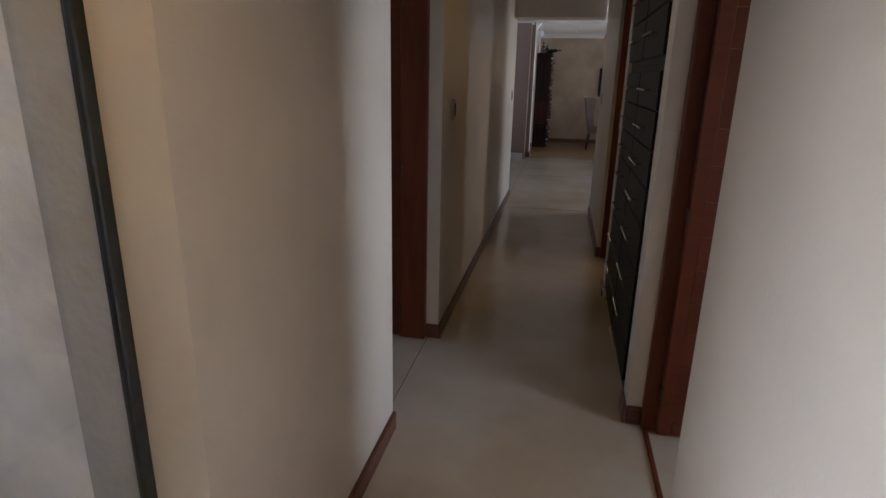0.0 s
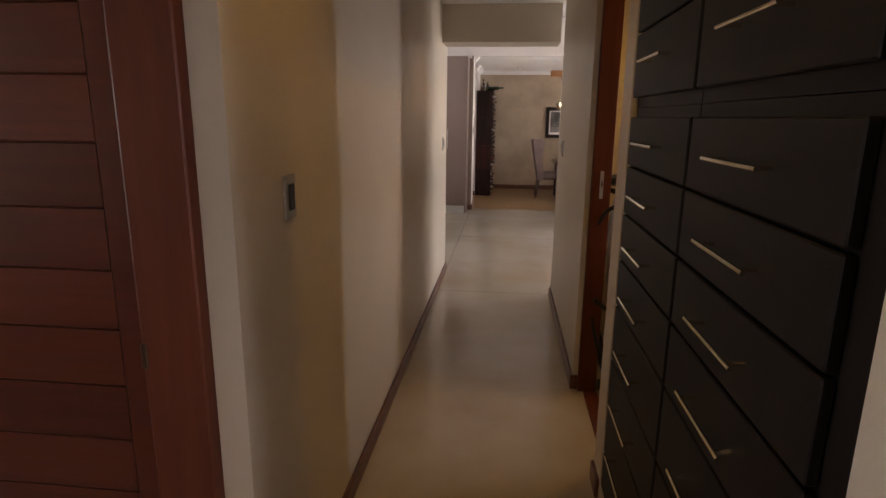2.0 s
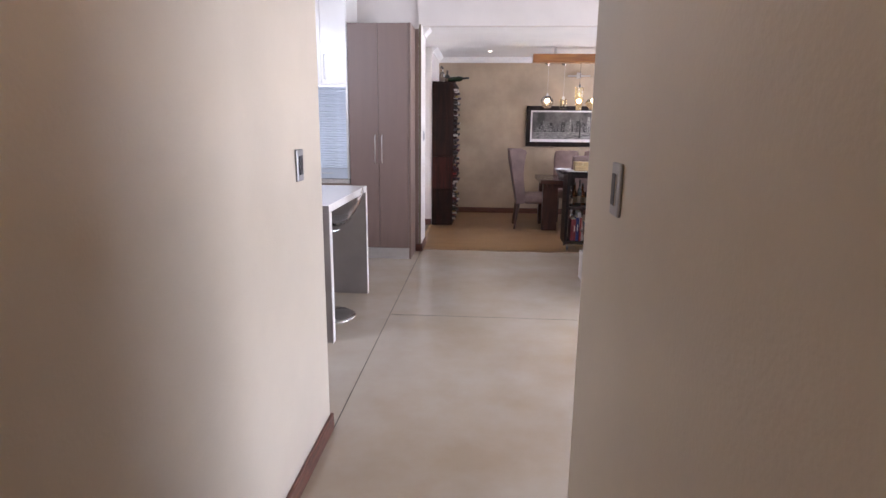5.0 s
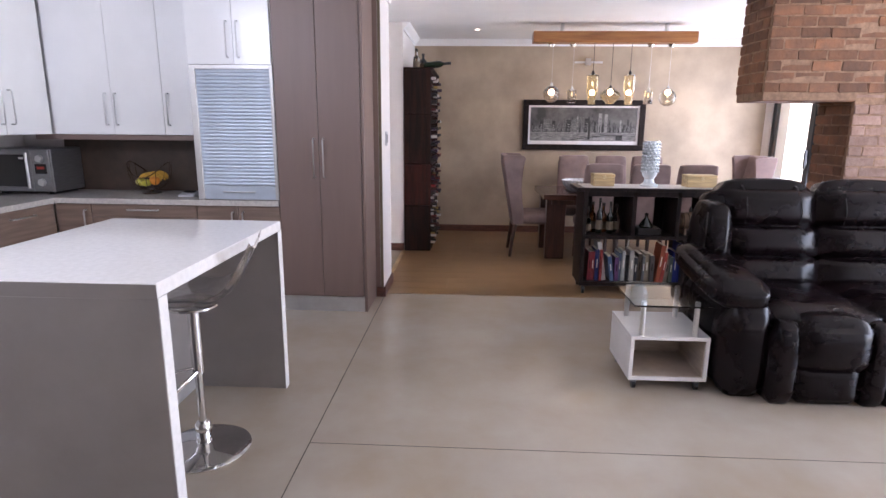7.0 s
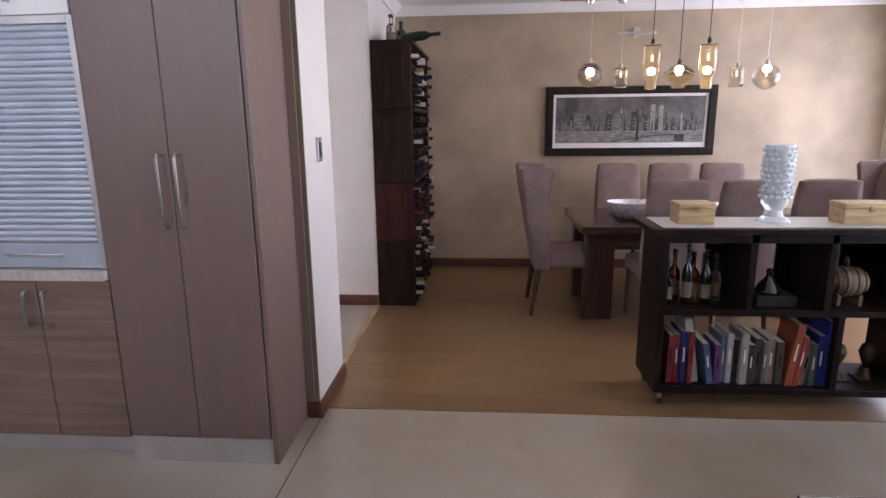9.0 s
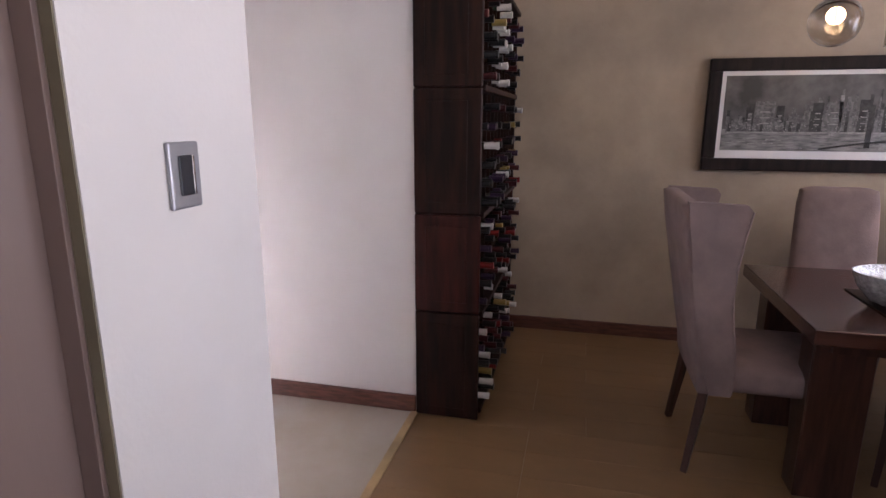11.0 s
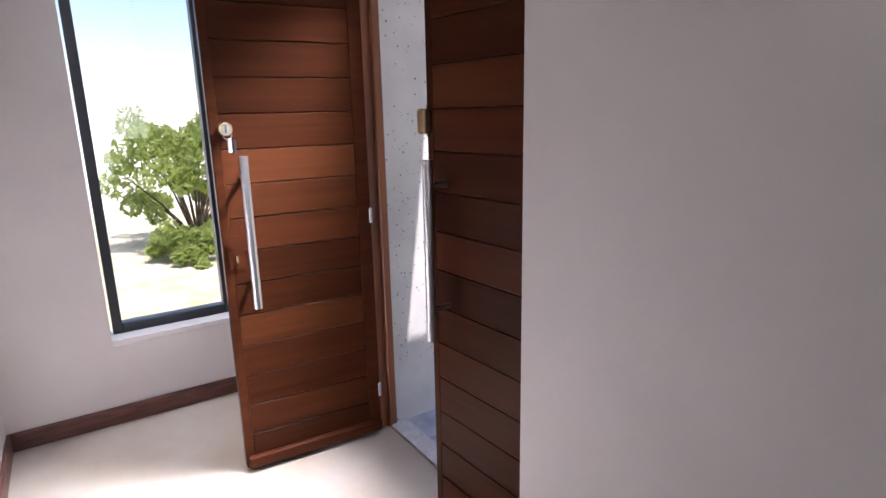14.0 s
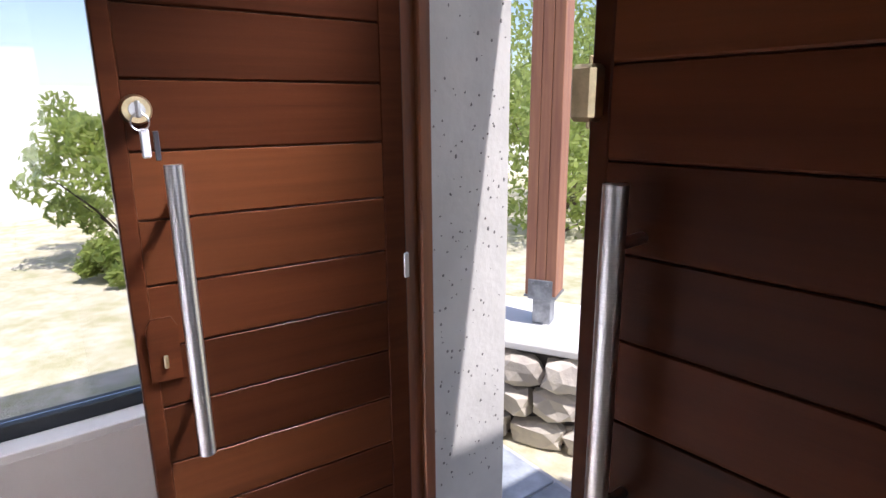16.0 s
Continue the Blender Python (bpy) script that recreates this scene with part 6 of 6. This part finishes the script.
# lock, keys and escutcheon
_k = thing("lock_set", pose(0, 0, 0), "brass deadlock with a bunch of keys in the door", "lock")
_k.matrix_basis = _dA.matrix_basis @ at(Matrix.Translation((0.022, 0, -0.014)))
bm = bmesh.new()
rod(bm, (0.50, 0.0, 1.335), (0.50, 0.014, 1.335), 0.026, 0.022, 24)
part("lock_rose", bm, M_BRASS, _k, smooth=True)
bm = bmesh.new()
rod(bm, (0.50, 0.014, 1.335), (0.50, 0.022, 1.335), 0.013, seg=16)
part("lock_cylinder", bm, M_STEEL, _k, smooth=True)
part("key_bow", one_box(0.497, 0.503, 0.022, 0.048, 1.322, 1.350, bevel=0.002), M_STEEL, _k)
bm = bmesh.new()
sweep(bm, [(0.50 + 0.014 * math.sin(a), 0.04, 1.315 + 0.014 * math.cos(a)) for a in [2 * math.pi * i / 16 for i in range(16)]], 0.0015, 6, True)
part("key_ring", bm, M_STEEL, _k, smooth=True)
part("key_fob", one_box(0.488, 0.503, 0.036, 0.041, 1.255, 1.305, bevel=0.003), M_WHITEPRINT, _k, "white plastic key tag")
part("key", one_box(0.474, 0.483, 0.038, 0.041, 1.25, 1.30, bevel=0.001), M_SWDARK, _k, "dark capped key")
bm = bmesh.new()
prism(bm, [(0.50, 0.82), (0.555, 0.82), (0.555, 0.925), (0.545, 0.945), (0.51, 0.945), (0.50, 0.925)], 0.0, 0.004, "y")
_e = thing("escutcheon", pose(0, 0, 0), "aged brown metal lock plate with a keyhole on the door", "lock plate")
_e.matrix_basis = _dA.matrix_basis.copy()
part("plate", bm, M_BOARD, _e)
part("keyhole", one_box(0.523, 0.531, 0.004, 0.009, 0.845, 0.872, bevel=0.002), M_BRASS, _e)
_e = thing("door_latch", pose(0, 0, 0), "brass deadlock keeper box on the door edge", "lock")
_e.matrix_basis = _dB.matrix_basis.copy()
bm = bmesh.new()
box(bm, 0.545, 0.583, 0.0, 0.03, 1.30, 1.372, bevel=0.006)
part("keeper_box", bm, M_BRASS, _e)
part("keeper_plate", one_box(0.571, 0.576, -0.03, 0.0, 1.29, 1.385, bevel=0.002), M_BRASS, _e)

_f = door_frame("door_frame_front", M_FRAMEORANGE, [("jamb", (-2.708, -2.652, 12.335, 12.415, 0, 2.12)), ("door_stop", (-2.653, -2.634, 12.38, 12.415, 0, 2.10)), ("head", (-2.652, -1.484, 12.335, 12.44, 2.085, 2.12))], "oiled orange-brown wooden front door frame")
part("jamb", one_box(-1.499, -1.484, 12.345, 12.43, 0, 2.085, bevel=0.003), M_FRAMEORANGE, _f)
M_SILL = material("pale_stone_threshold", (0.5, 0.5, 0.5), 0.4, vary=0.08, scale=20)
solo("door_sill", one_box(-2.652, -1.50, 12.385, 12.47, 0.0, 0.012, bevel=0.004), M_SILL, "pale stone door sill", "door sill", kind="structure")

# hall window
_w = thing("window_3", pose(0, 0, 0), "tall charcoal framed fixed window in the hall", "window", kind="structure")
for _b in ((-3.54, -3.48, 11.412, 11.452, 0.40, 2.35), (-3.54, -3.48, 11.905, 11.945, 0.40, 2.35), (-3.54, -3.48, 11.452, 11.905, 0.40, 0.445), (-3.54, -3.48, 11.452, 11.905, 2.31, 2.35)):
    part("window_frame", one_box(*_b, bevel=0.003), M_BLACKALU, _w)
part("window_sill", one_box(-3.54, -3.396, 11.398, 11.952, 0.371, 0.3995, bevel=0.003), M_WHITELAC, _w, "white plastered sill")
_p = part("pane", one_box(-3.515, -3.509, 11.452, 11.905, 0.445, 2.31), M_GLASS, _w)
_p.visible_shadow = False

# ---- outside the front door ----
M_PIT = material("pit_shadow_grey", (0.2, 0.2, 0.2), 0.9)
M_PITTED = material("pitted_cement_plaster", (0.66, 0.66, 0.65), 0.85, vary=0.06, scale=3, bump=0.14, bump_scale=45)
bm = bmesh.new()
box(bm, -2.709, -2.689, 12.417, 12.708, -0.1, 2.12)
solo("wall_reveal_front", bm, M_PITTED, "pitted grey cement plaster beside the front door", "wall", kind="structure")
_r = random.Random(3)
bm = bmesh.new()
for _i in range(260):
    y, z, q = _r.uniform(12.425, 12.70), _r.uniform(0.25, 2.1), _r.uniform(0.0012, 0.0045)
    bmesh.ops.create_icosphere(bm, subdivisions=1, radius=1.0, matrix=Matrix.LocRotScale((-2.6885, y, z), None, (0.0012, q, q * _r.uniform(0.6, 1.6))))
solo("plaster_pits", bm, M_PIT, "small dark pits in the cement plaster", "plaster", kind="stuff")

M_SLATE = material("blue_grey_slate", (0.36, 0.40, 0.45), 0.5, vary=0.2, scale=5, bump=0.3, bump_scale=30, island=0.3)
_pv = solo("pavement_porch", one_box(-4.6, -0.6, 12.47, 13.09, -0.22, -0.035), M_SILL, "pale grouted slate porch paving", "pavement", kind="structure")
bm = bmesh.new()
box(bm, 0, 0.285, 0, 0.285, 0, 0.012, bevel=0.003)
_me = mesh_of("tile", bm, M_SLATE)
for _i in range(13):
    for _j in range(2):
        _t = new("tile", _me)
        _t.parent = _pv
        _t.location = Vector((-4.55 + _i * 0.295, 12.485 + _j * 0.295, -0.035)) * UNIT

# entrance eaves shape the sun patch; unseen patio covers added to block sun
structure("roof", [(-3.95, -1.317, 10.4, 12.82, 2.62, 2.78), (-1.317, 4.4, 10.4, 13.8, 3.15, 3.3), (-3.95, 6.6, -3.2, 10.4, 3.15, 3.3), (4.4, 7.2, 10.2, 14.4, 2.5, 2.6), (6.6, 9.0, 5.6, 10.2, 2.6, 2.7)], M_CEIL, "flat roof of the house with unseen patio covers added to block sun", "roof")

# timber post on a stone pier
M_POST = material("sun_bleached_red_timber", (0.42, 0.20, 0.12), 0.6, vary=0.3, scale=4, stretch=(9, 9, 0.5), bump=0.3, bump_scale=40, color2=(0.30, 0.13, 0.09))
M_GALV = material("galvanised_steel", (0.32, 0.34, 0.37), 0.5, 0.7, vary=0.15, scale=25)
_t = thing("timber_post", pose(-3.40, 13.64, 0, 0, 0, 28), "sun-bleached timber veranda post in a steel shoe", "post")
for _x0, _x1 in ((-0.075, -0.026), (-0.024, 0.024), (0.026, 0.075)):
    part("post_lamella", one_box(_x0, _x1, -0.075, 0.075, 0.44, 3.0, bevel=0.003), M_POST, _t)
for _s in (-1, 1):
    _pl = part("shoe_plate", one_box(-0.06, 0.06, _s * 0.078 - 0.003, _s * 0.078 + 0.003, 0.42, 0.52, bevel=0.002), M_GALV, _t, "galvanised steel shoe plate")
    for _x in (-0.035, 0.035):
        bm = bmesh.new()
        rod(bm, (_x, _s * 0.079, 0.50), (_x, _s * 0.092, 0.50), 0.009, seg=6)
        part("bolt", bm, M_GALV, _pl)
part("shoe_base", one_box(-0.08, 0.08, -0.08, 0.08, 0.43, 0.44), M_GALV, _t)
part("shoe_tube", one_box(-0.045, 0.045, -0.045, 0.045, 0.28, 0.43, bevel=0.003), M_GALV, _t, "square galvanised tube")

M_STONE = material("rough_pale_sandstone", (0.60, 0.55, 0.47), 0.9, vary=0.25, scale=6, bump=0.7, bump_scale=25, island=0.3, color2=(0.45, 0.41, 0.37))
_sp = thing("stone_pier", pose(-3.42, 13.64, 0, 0, 0, 28), "dry-stacked rough stone pier under the timber post", "stone pier")
part("core", one_box(-0.26, 0.26, -0.26, 0.26, -0.25, 0.25), M_JOINT, _sp)
part("cap", one_box(-0.31, 0.31, -0.31, 0.31, 0.24, 0.285, bevel=0.012, segs=2), M_CEIL, _sp, "pale cement cap")
_r = random.Random(8)
_z = -0.24
while _z < 0.20:
    _h = _r.uniform(0.13, 0.22)
    for _side in range(4):
        _x = -0.30
        while _x < 0.26:
            _w = _r.uniform(0.12, 0.26)
            bm = bmesh.new()
            bmesh.ops.create_icosphere(bm, subdivisions=2, radius=1.0)
            for v in bm.verts:
                n = v.co.normalized()
                big = max(abs(n.x), abs(n.y), abs(n.z))
                v.co = n / big ** 0.92 * (1 + 0.30 * noise.noise(n * 1.7 + Vector((_x * 9, _z * 7, _side * 3.3))))
                v.co.x *= _w * 0.46
                v.co.y *= 0.07
                v.co.z *= _h * 0.46
            _m = Matrix.Rotation(radians(90 * _side), 4, "Z") @ pose(_x + _w / 2, -0.265 + _r.uniform(-0.02, 0.02), _z + _h / 2, _r.uniform(-8, 8), _r.uniform(-10, 10), _r.uniform(-8, 8))
            bm.transform(_m)
            part("stone", bm, M_STONE, _sp)
            _x += _w
    _z += _h

# garden
M_LEAF = material("glossy_green_leaves", (0.30, 0.36, 0.09), 0.5, vary=0.3, scale=3, island=0.5, color2=(0.11, 0.17, 0.03))
_nt = M_LEAF.node_tree
_tr = _nt.nodes.new("ShaderNodeBsdfTranslucent")
_tr.inputs[0].default_value = (0.55, 0.65, 0.22, 1)
_mx = _nt.nodes.new("ShaderNodeMixShader")
_mx.inputs[0].default_value = 0.45
_nt.links.new(_nt.nodes["Principled BSDF"].outputs[0], _mx.inputs[1])
_nt.links.new(_tr.outputs[0], _mx.inputs[2])
_nt.links.new(_mx.outputs[0], _nt.nodes["Material Output"].inputs[0])
M_BARK = material("grey_brown_bark", (0.12, 0.09, 0.06), 0.9, vary=0.3, scale=10, bump=0.6)


def leaves(bm, c, radii, n, size, rng):
    for _ in range(n):
        d = Vector((rng.gauss(0, 1), rng.gauss(0, 1), rng.gauss(0, 1))).normalized()
        k = rng.uniform(0.45, 1.0) ** 0.5
        p = Vector(c) + Vector((d.x * radii[0], d.y * radii[1], d.z * radii[2])) * k
        s = size * rng.uniform(0.6, 1.3)
        u = Vector((rng.gauss(0, 1), rng.gauss(0, 1), rng.gauss(0, 1))).normalized()
        w = u.orthogonal().normalized()
        a, b = bm.verts.new(p - u * s), bm.verts.new(p + u * s)
        e, f = bm.verts.new(p + w * s * 0.4 + u * s * 0.1), bm.verts.new(p - w * s * 0.4 + u * s * 0.1)
        bm.faces.new((a, e, b, f))


def shrub(name, x, y, z, clumps, label, seed, trunk=0.5, n=380):
    rng = random.Random(seed)
    t = thing(name, pose(x, y, z), label, "shrub" if name == "shrub" else "tree", "garden plants")
    bm = bmesh.new()
    for cx, cy, cz, r in clumps:
        rod(bm, (0, 0, 0), (cx * 0.5, cy * 0.5, cz * 0.6), 0.022, 0.012, 7)
        rod(bm, (cx * 0.5, cy * 0.5, cz * 0.6), (cx, cy, cz), 0.012, 0.004, 6)
    part("trunk", bm, M_BARK, t)
    bm = bmesh.new()
    for cx, cy, cz, r in clumps:
        for _ in range(5):
            o = Vector((rng.uniform(-1, 1), rng.uniform(-1, 1), rng.uniform(-0.8, 0.8))) * r * 0.6
            leaves(bm, (cx + o.x, cy + o.y, cz + o.z), (r * 0.55, r * 0.55, r * 0.5), n // 5, 0.055, rng)
    part("crown", bm, M_LEAF, t)


def ring(n, r, z, q, seed):
    rng = random.Random(seed)
    return [(r * rng.uniform(0.2, 1) * math.cos(6.28 * k / n), r * rng.uniform(0.2, 1) * math.sin(6.28 * k / n), z * rng.uniform(0.2, 1.1), q * rng.uniform(0.7, 1.2)) for k in range(n)]


shrub("shrub", -8.2, 12.62, -0.22, ring(18, 0.85, 1.45, 0.30, 1), "loose green garden shrub in full sun", 1, n=300)
shrub("shrub", -7.5, 12.34, -0.22, ring(6, 0.4, 0.3, 0.22, 2), "low grassy tuft beside the lawn", 2)
shrub("tree", -7.4, 18.6, -0.22, ring(12, 1.6, 2.6, 0.9, 4), "leafy green garden tree by the boundary", 4, n=700)
shrub("shrub", -6.3, 17.0, -0.22, ring(9, 1.0, 1.6, 0.6, 5), "bushy green shrub behind the porch", 5, n=600)
M_BOUNDARY = material("white_boundary_wall", (0.80, 0.79, 0.77), 0.85, vary=0.04, scale=2, bump=0.2)
structure("boundary_wall", [(-12.2, -12.0, 2.0, 26.0, -0.25, 1.7), (-12.0, 8.0, 26.0, 26.2, -0.25, 1.7)], M_BOUNDARY, "white rendered garden boundary wall", "wall")
structure("path", [(-12.0, -3.9, 9.6, 11.25, -0.23, -0.19)], M_BOUNDARY, "pale paved garden path in full sun", "pavement")

# ---- dining room planks ----
M_PLANK = material("worn_oak_plank", (0.25, 0.145, 0.066), 0.32, vary=0.25, scale=3.0, stretch=(0.8, 1.7, 2), bump=0.03, bump_scale=20, island=0.06, color2=(0.185, 0.107, 0.049), detail=4, band=(0.25, 0.75))
M_EDGE = material("pale_oak_edge_strip", (0.42, 0.28, 0.13), 0.45, vary=0.15, scale=4)
_pf = solo("floor_dining", one_box(-0.436, 4.2, 10.466, 13.42, -0.0115, -0.0105), M_JOINT, "oak plank floor of the dining room", "floor", kind="structure")
solo("threshold_strip", one_box(-0.452, -0.415, 10.84, 12.13, 0.0, 0.007, bevel=0.002), M_EDGE, "pale oak edging strip between the floors", "threshold", kind="structure")
_pm = []
for _L in (1.2, 0.8, 0.55, 0.3):
    bm = bmesh.new()
    box(bm, 0, _L - 0.0008, 0, 0.1793, -0.010, 0.0, bevel=0.0008)
    _pm.append((_L, mesh_of("plank", bm, M_PLANK)))
_r = random.Random(6)
for _i in range(17):
    _y = 10.468 + _i * 0.18
    if _y + 0.18 > 13.56:
        break
    _x = -0.434
    _first_cut = True
    while _x < 3.97:
        _L, _me = _r.choice(_pm[1:3]) if _first_cut else _pm[0]
        _first_cut = False
        if _x + _L > 4.19:
            _L, _me = _pm[3]
        _o = new("plank", _me)
        _o.parent = _pf
        _o.location = Vector((_x, _y, 0)) * UNIT
        _x += _L
